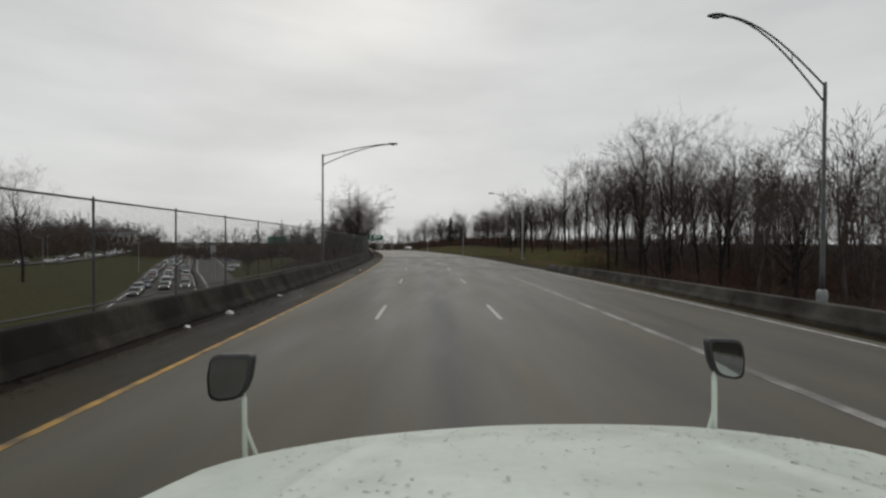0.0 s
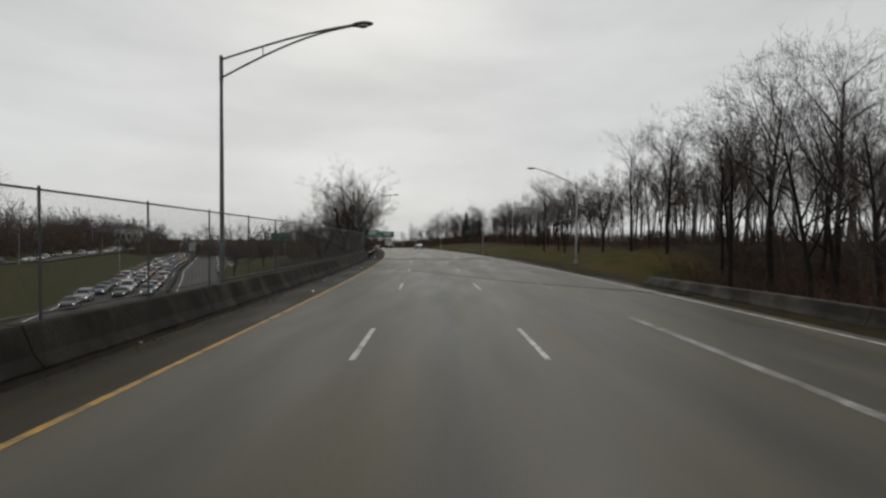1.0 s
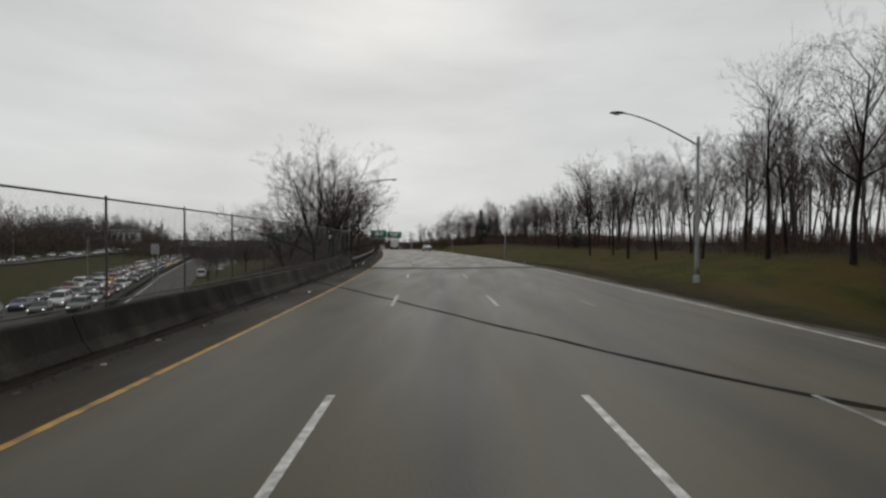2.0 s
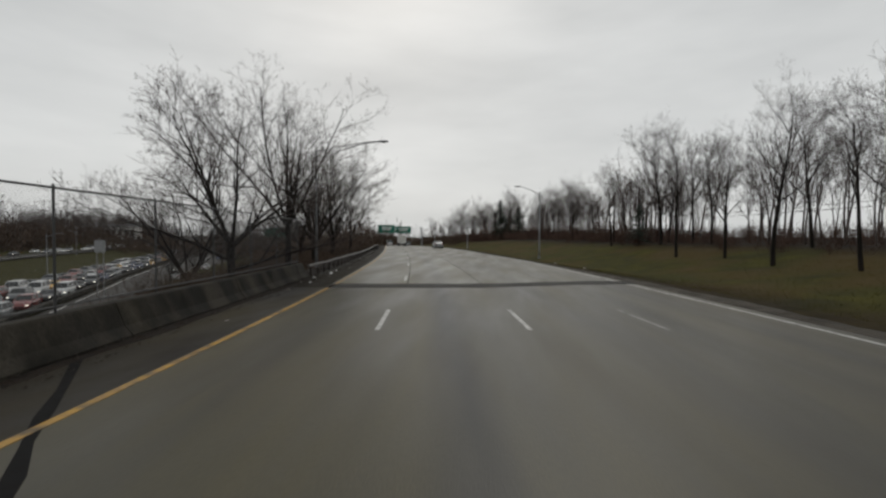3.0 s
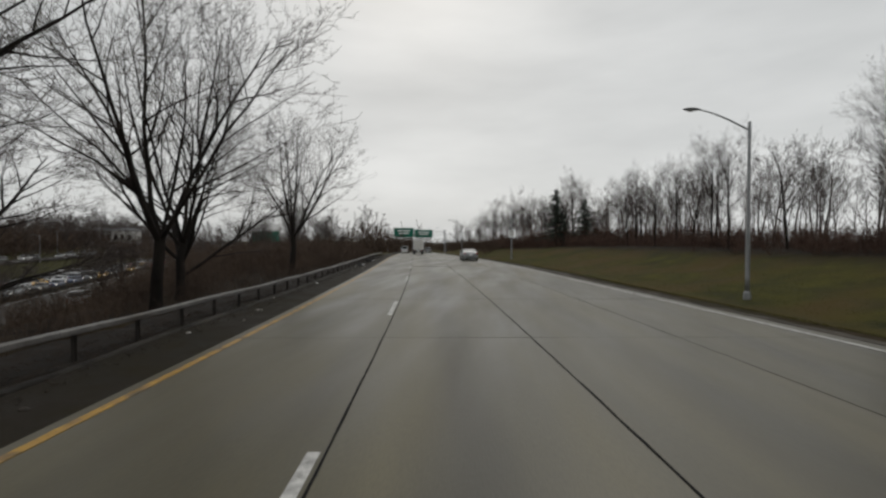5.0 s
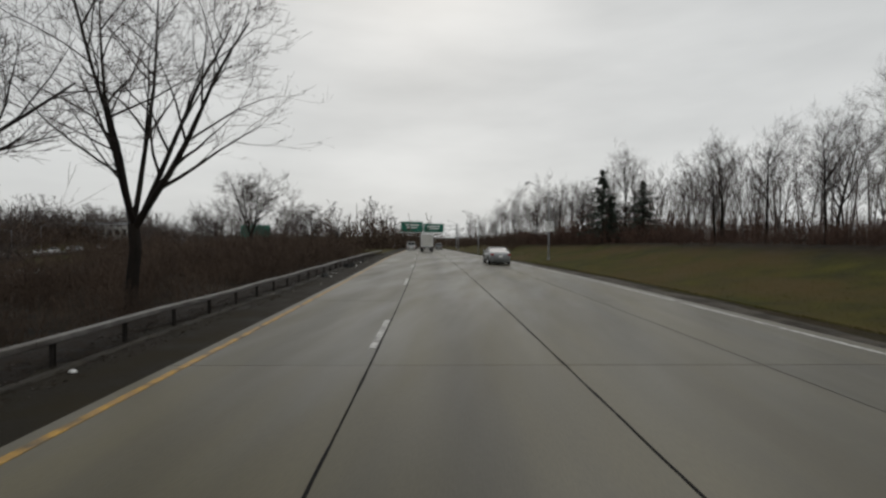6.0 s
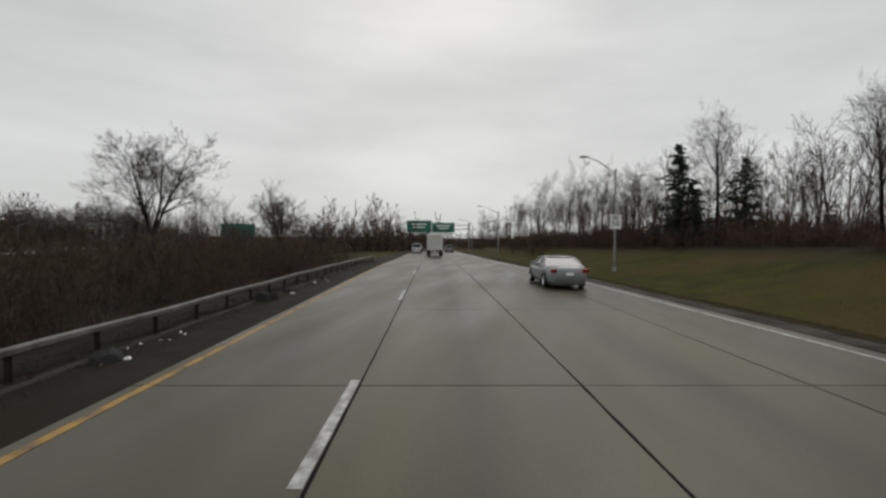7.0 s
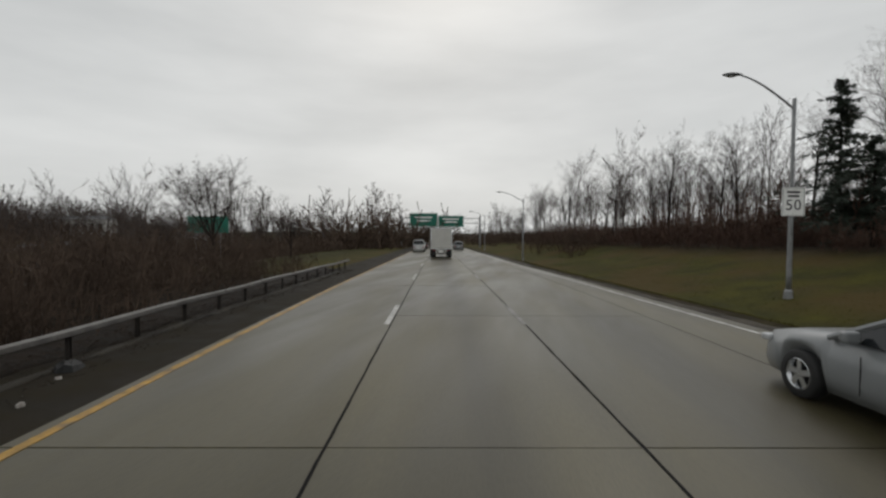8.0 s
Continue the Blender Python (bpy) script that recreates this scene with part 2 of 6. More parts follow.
sign_black = surface("black_sign_lettering", (0.012, 0.012, 0.012), (0.02, 0.02, 0.02), fine=20, bump=0)
wall_pale = surface("pale_building_wall", (0.36, 0.35, 0.33), (0.50, 0.49, 0.46), scale=0.5, fine=6)
roof_grey = surface("grey_roof", (0.06, 0.06, 0.065), (0.11, 0.11, 0.115), scale=0.6, fine=8)


def paint(name, c, rough=0.28):
    return surface(name, tuple(v * 0.9 for v in c), c, scale=1.0, fine=20, rough=(rough, rough + 0.12), bump=0.0, coat=0.4)


car_paints = {"white": paint("white_car_paint", (0.50, 0.51, 0.51)), "silver": paint("silver_car_paint", (0.20, 0.21, 0.215)),
              "black": paint("black_car_paint", (0.012, 0.012, 0.014)), "grey": paint("dark_grey_car_paint", (0.06, 0.065, 0.07)),
              "red": paint("dark_red_car_paint", (0.14, 0.016, 0.014)), "yellow": paint("yellow_taxi_paint", (0.62, 0.34, 0.03)),
              "blue": paint("dark_blue_car_paint", (0.02, 0.035, 0.09))}

# the ground: thin winter grass, with brown leaf litter where the cover value is high
ground_mat = surface("winter_grass_ground", (0.020, 0.022, 0.006), (0.072, 0.066, 0.016), specular=0.05, scale=0.6, fine=7, rough=(0.8, 0.95), bump=0.8, bump_size=0.05,
                     stains=(0.062, 0.045, 0.016), stain_scale=0.16, grime=(0.44, 0.60))
gn, gl = ground_mat.node_tree.nodes, ground_mat.node_tree.links
g_b = gn["Principled BSDF"]
g_base = g_b.inputs["Base Color"].links[0].from_socket
g_at = gn.new("ShaderNodeAttribute")
g_at.attribute_name = "litter"
g_no = gn.new("ShaderNodeTexNoise")
g_no.inputs["Scale"].default_value, g_no.inputs["Detail"].default_value = 1.3, 8.0
g_tc = gn.new("ShaderNodeTexCoord")
gl.new(g_tc.outputs["Object"], g_no.inputs["Vector"])
g_rp = gn.new("ShaderNodeValToRGB")
g_rp.color_ramp.elements[0].position, g_rp.color_ramp.elements[0].color = 0.35, (0.010, 0.008, 0.006, 1)
g_rp.color_ramp.elements[1].position, g_rp.color_ramp.elements[1].color = 0.70, (0.032, 0.023, 0.015, 1)
gl.new(g_no.outputs["Fac"], g_rp.inputs["Fac"])
g_mx = gn.new("ShaderNodeMix")
g_mx.data_type = "RGBA"
gl.new(g_at.outputs["Fac"], g_mx.inputs["Factor"])
g_l = gn.new("ShaderNodeAttribute")
g_l.attribute_name = "lush"
g_lr = gn.new("ShaderNodeValToRGB")
g_lr.color_ramp.elements[0].position, g_lr.color_ramp.elements[0].color = 0.35, (0.020, 0.020, 0.007, 1)
g_lr.color_ramp.elements[1].position, g_lr.color_ramp.elements[1].color = 0.68, (0.050, 0.046, 0.014, 1)
gl.new(g_no.outputs["Fac"], g_lr.inputs["Fac"])
g_m0 = gn.new("ShaderNodeMix")
g_m0.data_type = "RGBA"
gl.new(g_l.outputs["Fac"], g_m0.inputs["Factor"])
gl.new(g_base, g_m0.inputs["A"])
gl.new(g_lr.outputs["Color"], g_m0.inputs["B"])
gl.new(g_m0.outputs["Result"], g_mx.inputs["A"])
gl.new(g_rp.outputs["Color"], g_mx.inputs["B"])
gl.new(g_mx.outputs["Result"], g_b.inputs["Base Color"])


# ---------------------------------------------------------------- the line of the road
# s runs along the carriageway, o across it (right is positive); headings in degrees to the left
KEY_S = [-80, -30, 0, 4, 13, 21.5, 38.6, 55.8, 64, 73, 90, 107, 116, 125, 133, 150, 180, 600]
KEY_H = [0.0, 0.4, 1.0, 1.27, 1.8, 2.46, 3.77, 5.05, 5.98, 7.2, 8.8, 9.87, 10.4, 10.9, 11.2, 11.5, 11.7, 11.7]
LS = np.arange(-80, 600.01, 1.0)
LH = np.radians(np.interp(LS, KEY_S, KEY_H))
for _ in range(3):
    LH[6:-6] = np.convolve(LH, np.ones(13) / 13, "valid")
mid = (LH[1:] + LH[:-1]) / 2
LX = np.concatenate([[0], np.cumsum(-np.sin(mid))])
LY = np.concatenate([[0], np.cumsum(np.cos(mid))])
LX, LY = LX - LX[80], LY - LY[80]


def grade(s):
    """The height of the carriageway: level, then falling past a gentle crest."""
    s = np.asarray(s, float)
    d = np.clip(s - 138, 0, None)
    z = np.where(d < 24, -0.016 * d * d / 48, -0.016 * (d - 12))
    return np.maximum(z, -3.0)


def road(s, o, z=0.0):
    """The place at s along, o across, z above the carriageway."""
    x, y, h = np.interp(s, LS, LX), np.interp(s, LS, LY), np.interp(s, LS, LH)
    return Vector((float(x + o * math.cos(h)), float(y + o * math.sin(h)), float(grade(s)) + z))


def heading(s):
    return math.degrees(np.interp(s, LS, LH))


def right_edge(s):
    return float(np.interp(s, [-80, 20, 60, 92, 112, 125, 140, 153, 175, 600], [9.8, 9.9, 9.4, 9.4, 8.55, 8.3, 7.5, 6.8, 6.1, 6.0]))


def along(xs, ys):
    """s and o of places in the plan, for arrays."""
    xs, ys = np.asarray(xs, float), np.asarray(ys, float)
    s = np.clip(ys, -80, 590)
    for _ in range(4):
        cx, cy, ch = np.interp(s, LS, LX), np.interp(s, LS, LY), np.interp(s, LS, LH)
        s = np.clip(s + (-(np.sin(ch)) * (xs - cx) + np.cos(ch) * (ys - cy)) * 0.9, -80, 600)
    cx, cy, ch = np.interp(s, LS, LX), np.interp(s, LS, LY), np.interp(s, LS, LH)
    return s, np.cos(ch) * (xs - cx) + np.sin(ch) * (ys - cy)


# the lower highway: x of its jammed lanes' centre for each y
LOW_Y = [-200, 20, 45, 65, 90, 104, 119, 140, 216, 300, 500, 900]
LOW_X = [-34, -34, -36, -41, -54.5, -62.5, -71, -83.5, -124, -170, -285, -530]
LOW_Z = -6.9
# the highway beyond it, which climbs with the ground
FAR_Y = [-100, 60, 160, 200, 280, 430, 700, 1000]
FAR_X = [-120, -128, -141, -160, -197, -254, -360, -480]


def low_x(y):
    return np.interp(y, LOW_Y, LOW_X)


def smooth(a, b, v):
    k = np.clip((v - a) / (b - a), 0, 1)
    return k * k * (3 - 2 * k)


def far_x(y):
    return np.interp(y, FAR_Y, FAR_X)


def field_level(xs, ys):
    """The valley beyond the bank: level at the lower highway, then rising as a field to the far road and climbing with it."""
    beyond = low_x(ys) - 9 - xs
    away = np.hypot(xs, ys)
    k = smooth(0, 55, beyond)
    return LOW_Z + k * (2.0 + np.interp(away, [190, 290, 420, 600], [0.0, 1.6, 6.0, 7.0]))


def ground_height(xs, ys):
    xs, ys = np.asarray(xs, float), np.asarray(ys, float)
    s, o = along(xs, ys)
    g = grade(s)
    right = np.interp(s, LS, [right_edge(v) for v in LS])
    # right verge: a low bank that rises to the wood
    r = o - right - 0.4
    bank = -0.10 + 0.10 * smooth(0, 1.2, r) + 1.75 * smooth(1.0, 17, r) + 0.6 * smooth(17, 45, r)
    hollow = (1 - smooth(44, 60, s)) * smooth(1.6, 8.0, r)
    bank = bank * (1 - hollow) - 2.3 * hollow
    swale = np.interp(s, [45, 56, 70, 95, 200, 240], [0.0, 0.3, 0.0, -0.72, -0.9, -0.5])
    bank = bank + swale * smooth(0.9, 4.5, r) * (1 - smooth(9, 16, r))
    bank = bank + np.where(r > 0, 0.06 * np.sin(xs * 0.31 + ys * 0.17), 0)
    # left: down to the lower highway, more gently further on
    d = -7.25 - o
    reach = np.interp(s, [-80, 55, 80, 120, 170, 230], [4.5, 5.0, 15, 27, 42, 50])
    level = field_level(xs, ys)
    top = np.interp(s, [-80, 60, 80, 110, 125, 600], [0.0, 1.0, 2.2, 3.0, 7.0, 8.0])
    fall = smooth(0, 1, (d - top) / reach)
    left = (g - 0.06) * (1 - fall) + level * fall - 0.12 * smooth(-1.5, 0, -d)
    z = np.where(o > 0, g + bank, left)
    inside = (o > -7.2) & (r < 0)
    z = np.where(inside, g - 0.14, z)
    far = smooth(150, 420, np.hypot(xs - 0, ys - 90))
    return np.where(o > -7.25, z * (1 - far) - 4.2 * far, z * (1 - far) + level * far)


# ---------------------------------------------------------------- mesh building
class Shape:
    """Collects vertices and faces for one mesh."""

    def __init__(self):
        self.v, self.f, self.uv = [], [], []

    def add(self, verts, faces):
        k = len(self.v)
        self.v.extend([tuple(p) for p in verts])
        self.f.extend([tuple(i + k for i in q) for q in faces])
        return self

    def box(self, x0, x1, y0, y1, z0, z1, m=None, bevel=0.0):
        if bevel:
            bm = bmesh.new()
            bmesh.ops.create_cube(bm, size=1)
            bmesh.ops.scale(bm, vec=(x1 - x0, y1 - y0, z1 - z0), verts=bm.verts)
            bmesh.ops.translate(bm, vec=((x0 + x1) / 2, (y0 + y1) / 2, (z0 + z1) / 2), verts=bm.verts)
            bmesh.ops.bevel(bm, geom=bm.edges[:], offset=bevel, segments=2, affect="EDGES", profile=0.5)
            bm.verts.index_update()
            p = [v.co.copy() for v in bm.verts]
            q = [[v.index for v in f.verts] for f in bm.faces]
            bm.free()
        else:
            p = [Vector((x, y, z)) for z in (z0, z1) for x, y in ((x0, y0), (x1, y0), (x1, y1), (x0, y1))]
            q = [(0, 3, 2, 1), (4, 5, 6, 7), (0, 1, 5, 4), (1, 2, 6, 5), (2, 3, 7, 6), (3, 0, 4, 7)]
        return self.add([m @ a for a in p] if m else p, q)

    def tube(self, points, radii, sides=6, caps=True):
        """A round bar through points; radii one for each point."""
        pts = [Vector(p) for p in points]
        rings = []
        for i, p in enumerate(pts):
            d = (pts[min(i + 1, len(pts) - 1)] - pts[max(i - 1, 0)]).normalized()
            a = d.cross(Vector((0, 0, 1)))
            a = a.normalized() if a.length > 0.05 else d.cross(Vector((0, 1, 0))).normalized()
            b = d.cross(a)
            r = radii[i] if isinstance(radii, (list, tuple)) else radii
            rings.append([p + (a * math.cos(2 * math.pi * j / sides) + b * math.sin(2 * math.pi * j / sides)) * r for j in range(sides)])
        return self.loft(rings, caps)

    def loft(self, rings, caps=True, closed=True):
        n = len(rings[0])
        v = [p for r in rings for p in r]
        f = []
        for i in range(len(rings) - 1):
            for j in range(n if closed else n - 1):
                k = (j + 1) % n
                f.append((i * n + j, i * n + k, (i + 1) * n + k, (i + 1) * n + j))
        if caps:
            f.append(tuple(range(n - 1, -1, -1)))
            f.append(tuple(range((len(rings) - 1) * n, len(rings) * n)))
        return self.add(v, f)

    def lathe(self, profile, m, sides=20, caps=True):
        """A turned body about the local x axis: (x, radius) pairs."""
        rings = [[m @ Vector((x, r * math.cos(2 * math.pi * j / sides), r * math.sin(2 * math.pi * j / sides))) for j in range(sides)] for x, r in profile]
        return self.loft(rings, caps)


def part(name, sh, material, parent=None, label="", smooth_faces=False, uv=None):
    """Links a Shape (or a bmesh) as one mesh object, under a thing or a part."""
    me = bpy.data.meshes.new(name)
    me.from_pydata(sh.v, [], sh.f)
    me.materials.append(material)
    if smooth_faces:
        me.polygons.foreach_set("use_smooth", [True] * len(me.polygons))
    if uv is not None:
        lay = me.uv_layers.new(name="along")
        idx = np.empty(len(me.loops), dtype=np.int32)
        me.loops.foreach_get("vertex_index", idx)
        lay.data.foreach_set("uv", np.asarray(uv, np.float32)[idx].ravel())
    me.update()
    ob = new(name, me)
    if parent is not None:
        ob.parent = parent
    if label:
        ob["label"] = label
    return ob


def thing(name, label, category, group="", kind="", at=None):
    ob = new(name)
    ob.empty_display_size = 0.3
    if at is not None:
        ob.matrix_world = at
    return tagged(ob, label, category, group, kind)


def slab(s0, s1, o0, o1, z0, z1, step=2.0):
    """A solid strip with thickness."""
    n = max(1, int(math.ceil((s1 - s0) / step)))
    rings, uv = [], []
    for i in range(n + 1):
        s = s0 + (s1 - s0) * i / n
        a, b = (o0(s) if callable(o0) else o0), (o1(s) if callable(o1) else o1)
        rings.append([road(s, a, z0), road(s, b, z0), road(s, b, z1), road(s, a, z1)])
        uv += [(a, s), (b, s), (b, s), (a, s)]
    sh = Shape().loft(rings)
    return sh, uv


# ---------------------------------------------------------------- ground, to the horizon
def build_ground():
    gx = np.concatenate([[-3000, -1800, -1100, -700, -480, -360], np.arange(-280, -100, 8), np.arange(-100, -60, 2.5), np.arange(-60, 50, 1.1),
                         np.arange(50, 110, 4), [130, 170, 230, 320, 480, 800, 1400, 3000]])
    gy = np.concatenate([[-3000, -1500, -700, -350, -200, -120, -80], np.arange(-60, 0, 4), np.arange(0, 200, 1.3), np.arange(200, 320, 4),
                         [340, 370, 410, 460, 520, 600, 700, 850, 1100, 1500, 2200, 3500]])
    xx, yy = np.meshgrid(gx, gy)
    zz = ground_height(xx.ravel(), yy.ravel())
    n, m = len(gy), len(gx)
    v = np.column_stack([xx.ravel(), yy.ravel(), zz])
    i, j = np.meshgrid(np.arange(n - 1), np.arange(m - 1), indexing="ij")
    a = (i * m + j).ravel()
    f = np.column_stack([a, a + 1, a + m + 1, a + m])
    me = bpy.data.meshes.new("ground")
    me.from_pydata(v.tolist(), [], f.tolist())
    me.materials.append(ground_mat)
    me.polygons.foreach_set("use_smooth", [True] * len(me.polygons))
    s, o = along(xx.ravel(), yy.ravel())
    right = np.interp(s, LS, [right_edge(t) for t in LS])
    r = o - right
    wood = smooth(12, 16, r) * smooth(75, 110, s) + smooth(2.0, 4.5, r) * (1 - smooth(34, 56, s)) + smooth(12, 16, r) * (1 - smooth(75, 110, s))
    verge = smooth(0.2, 0.5, r) * (1 - smooth(1.3, 4.6, r))
    brushy = smooth(0, 1.5, -7 - o) * (1 - smooth(16, 30, -7 - o)) * (1 - smooth(160, 170, s))
    lit = np.clip(np.maximum(np.maximum(wood, verge * 0.8), brushy), 0, 1)
    at = me.attributes.new("litter", "FLOAT", "POINT")
    at.data.foreach_set("value", lit.astype(np.float32))
    at = me.attributes.new("lush", "FLOAT", "POINT")
    at.data.foreach_set("value", smooth(0, 6, -9 - o).astype(np.float32))
    return tagged(new("ground", me), "winter grass and brown leaf litter on rolling ground", "ground", kind="structure")


build_ground()

# ---------------------------------------------------------------- the carriageway
STRIP_A, STRIP_B = 71.8, 73.2
LEFT_EDGE = -6.75
road_ob = thing("road", "wet grey carriageway of worn asphalt and concrete slabs", "road", kind="structure")
sh, uv = slab(-79, STRIP_B + 0.25, -4.7, lambda s: right_edge(s) + 0.45, -0.3, 0.0, 1.0)
part("asphalt_lanes", sh, asphalt, road_ob, "dark wet worn asphalt", uv=uv)
sh, uv = slab(-79, STRIP_A, LEFT_EDGE - 0.6, -4.7, -0.3, -0.004, 1.5)
part("left_shoulder", sh, worn_shoulder, road_ob, "brown worn asphalt shoulder", uv=uv)
sh, uv = slab(STRIP_A, 420, LEFT_EDGE - 0.6, -4.7, -0.3, -0.004, 1.5)
part("left_shoulder", sh, shoulder_asphalt, road_ob, "dark dirty asphalt shoulder", uv=uv)
sh, uv = slab(STRIP_B + 0.25, 420, -4.7, lambda s: right_edge(s) + 0.45, -0.3, -0.055, 2.0)
part("slab_bed", sh, tar, road_ob, "dark joint filler", uv=uv)
# the dark patched band where asphalt meets concrete, skewed to the right
n = 26
rings = []
for i in range(n + 1):
    o = -4.7 + (right_edge(74) + 5.2) * i / n
    k = 0.9 * float(smooth(1.0, 9.0, o)) * 1.6
    w = 0.06 * math.sin(o * 2.1) + 0.04 * math.sin(o * 5.3)
    rings.append([road(STRIP_A - 0.15 + k + w, o, -0.05), road(STRIP_B + k - w, o, -0.05), road(STRIP_B + k - w, o, 0.006), road(STRIP_A - 0.15 + k + w, o, 0.006)])
part("asphalt_patch", Shape().loft(rings), patch, road_ob, "black patched band across the lanes")
# the skewed joint with tar
rings = []
for i in range(32):
    o = -6.6 + 17.4 * i / 31
    s = np.interp(o, [-6.6, -5.5, -4.1, 1.5, 4.6, 8.2, 10.8], [60.2, 58.3, 56.1, 46.8, 42.0, 38.2, 36.0]) + 0.07 * math.sin(o * 3.1)
    w = 0.14 + 0.04 * math.sin(o * 4.7)
    rings.append([road(s - w, o, -0.02), road(s + w, o, -0.02), road(s + w, o, 0.005), road(s - w, o, 0.005)])
part("expansion_joint", Shape().loft(rings), tar, road_ob, "black tar along a skewed joint")


def line(name, s0, s1, o0, width, material, label, z=0.006, step=1.5):
    f = o0 if callable(o0) else (lambda s: o0)
    sh, uv = slab(s0, s1, lambda s: f(s) - width / 2, lambda s: f(s) + width / 2, z - 0.02, z, step)
    return part(name, sh, material, road_ob, label, uv=uv)


line("yellow_edge_line", -79, 420, lambda s: float(np.interp(s, [0, 55, 75, 105, 140, 160], [-4.66, -4.62, -4.50, -4.42, -4.46, -4.62])), 0.135, yellow_paint, "worn yellow edge line")
line("white_edge_line", -79, 420, right_edge, 0.12, white_paint, "worn white edge line")
line("faded_lane_line", -79, 30.5, lambda s: 5.62 + 0.006 * max(s - 10, 0), 0.23, faded_paint, "faded solid white lane line")
for k in range(-5, 34):
    s = 13.5 + 12.25 * k
    o_left = float(np.interp(s, [0, 60, 75, 140], [-1.66, -1.42, -1.31, -1.44]))
    if s < 69.5:
        line("lane_dash", s, s + 3.05, o_left, 0.12, white_paint, "white lane dash")
        line("lane_dash", s, s + 3.05, o_left + 3.68, 0.12, white_paint, "white lane dash")
        if 30 < s:
            line("lane_dash", s, s + 3.05, o_left + 7.05, 0.11, faded_paint, "faded white lane dash")
    else:
        s += 0.1
        line("lane_dash", s, s + 3.1, o_left, 0.14, white_paint, "white lane dash")
        if s > 140:
            line("lane_dash", s, s + 3.1, o_left + 3.4, 0.12, faded_paint, "faded white lane dash")

# concrete slabs, lane by lane
cross = [STRIP_B + 0.3, 81.4, 88.7, 96.0, 103.2, 110.4, 118.5, 126.7, 134.0, 141.8, 149.6, 157.4, 165.2, 173.0, 180.8, 188.6, 196.4, 204.2, 212.0]
left_joint = lambda s: float(np.interp(s, [73, 110, 140], [-1.15, -1.27, -1.34]))
right_joint = lambda s: float(np.interp(s, [73, 110, 140], [2.40, 2.14, 1.98]))
third_joint = lambda s: float(np.interp(s, [73, 110, 140], [5.85, 5.65, 5.5]))
outer = lambda s: right_edge(s) + 0.45
lanes = [(lambda s: -4.7, left_joint, 0.0, 0.016), (left_joint, right_joint, 0.016, 0.016), (right_joint, third_joint, 0.016, 0.009), (third_joint, outer, 0.009, 0.0)]
for s0, s1 in zip(cross[:-1], cross[1:]):
    for a, b, ga, gb in lanes:
        skew = 0.011
        sh, uv = slab(s0 + skew, s1 - skew, lambda s, a=a, g=ga: a(s) + g, lambda s, b=b, g=gb: b(s) - g, -0.05, random.uniform(-0.003, 0.0015), 2.0)
        part("concrete_slab", sh, concrete_road, road_ob, uv=uv)
rg = np.random.default_rng(41)
for joint, half_width in ((left_joint, 0.017), (right_joint, 0.018), (third_joint, 0.008)):
    ss = np.arange(STRIP_B + 0.5, 175, 0.22)
    wl_, wr_ = (np.convolve(rg.uniform(0.25, 1.75, len(ss) + 2), np.ones(3) / 3, "valid") * half_width for _ in range(2))
    rings = [[road(s, joint(s) - a, -0.03), road(s, joint(s) + b, -0.03), road(s, joint(s) + b, 0.0035), road(s, joint(s) - a, 0.0035)] for s, a, b in zip(ss, wl_, wr_)]
    part("joint_seal", Shape().loft(rings), tar, road_ob, "ragged black seal in the joint")
for a, b, ga, gb in lanes:
    sh, uv = slab(212.02, 419, lambda s, a=a, g=ga: a(s) + g, lambda s, b=b, g=gb: b(s) - g, -0.05, 0.0, 4.0)
    part("far_concrete_lane", sh, concrete_road, road_ob, uv=uv)

# ---------------------------------------------------------------- concrete barrier with a chain-link fence on it
FENCE_END = 76.4
barrier = thing("barrier_wall", "dark stained concrete barrier wall along the shoulder", "barrier", kind="structure")
profile = [(-6.55, -0.1), (-6.55, 0.08), (-6.72, 0.28), (-6.90, 0.74), (-6.93, 0.78), (-7.20, 0.78), (-7.24, 0.74), (-7.30, -0.9)]
joint_s = [-36.0 + 6.1 * k for k in range(19)] + [FENCE_END + 0.4]
for s0, s1 in zip(joint_s[:-1], joint_s[1:]):
    rings = []
    for i in range(5):
        s = s0 + 0.012 + (s1 - s0 - 0.024) * i / 4
        rings.append([road(s, o + 0.01 * math.sin(s * 1.7), z) for o, z in profile])
    part("barrier_segment", Shape().loft(rings), barrier_concrete, barrier)

FENCE_O, FENCE_TOP = -7.08, 3.13
fence = thing("chain_link_fence", "tall chain-link fence with dark posts on a concrete barrier", "fence")
post_s = [9.8 + 3.15 * k for k in range(-12, 22)]
post_s = [s for s in post_s if s < FENCE_END - 1] + [FENCE_END]
for s in post_s:
    p = Shape().tube([road(s, FENCE_O, 0.6), road(s, FENCE_O, FENCE_TOP)], 0.024, 8)
    p.tube([road(s, FENCE_O, FENCE_TOP), road(s, FENCE_O, FENCE_TOP + 0.05)], [0.032, 0.015], 8)
    part("post", p, fence_steel, fence)
for a, b in zip(post_s[:-1], post_s[1:]):
    part("top_rail", Shape().tube([road(a, FENCE_O, FENCE_TOP - 0.02), road(b, FENCE_O, FENCE_TOP - 0.02)], 0.024, 6), fence_steel, fence)
    part("bottom_rail", Shape().tube([road(a, FENCE_O, 0.90), road(b, FENCE_O, 0.90)], 0.021, 6), fence_steel, fence)
wire = Shape()
cell, z0, z1 = 0.075, 0.80, FENCE_TOP - 0.03
rise = z1 - z0
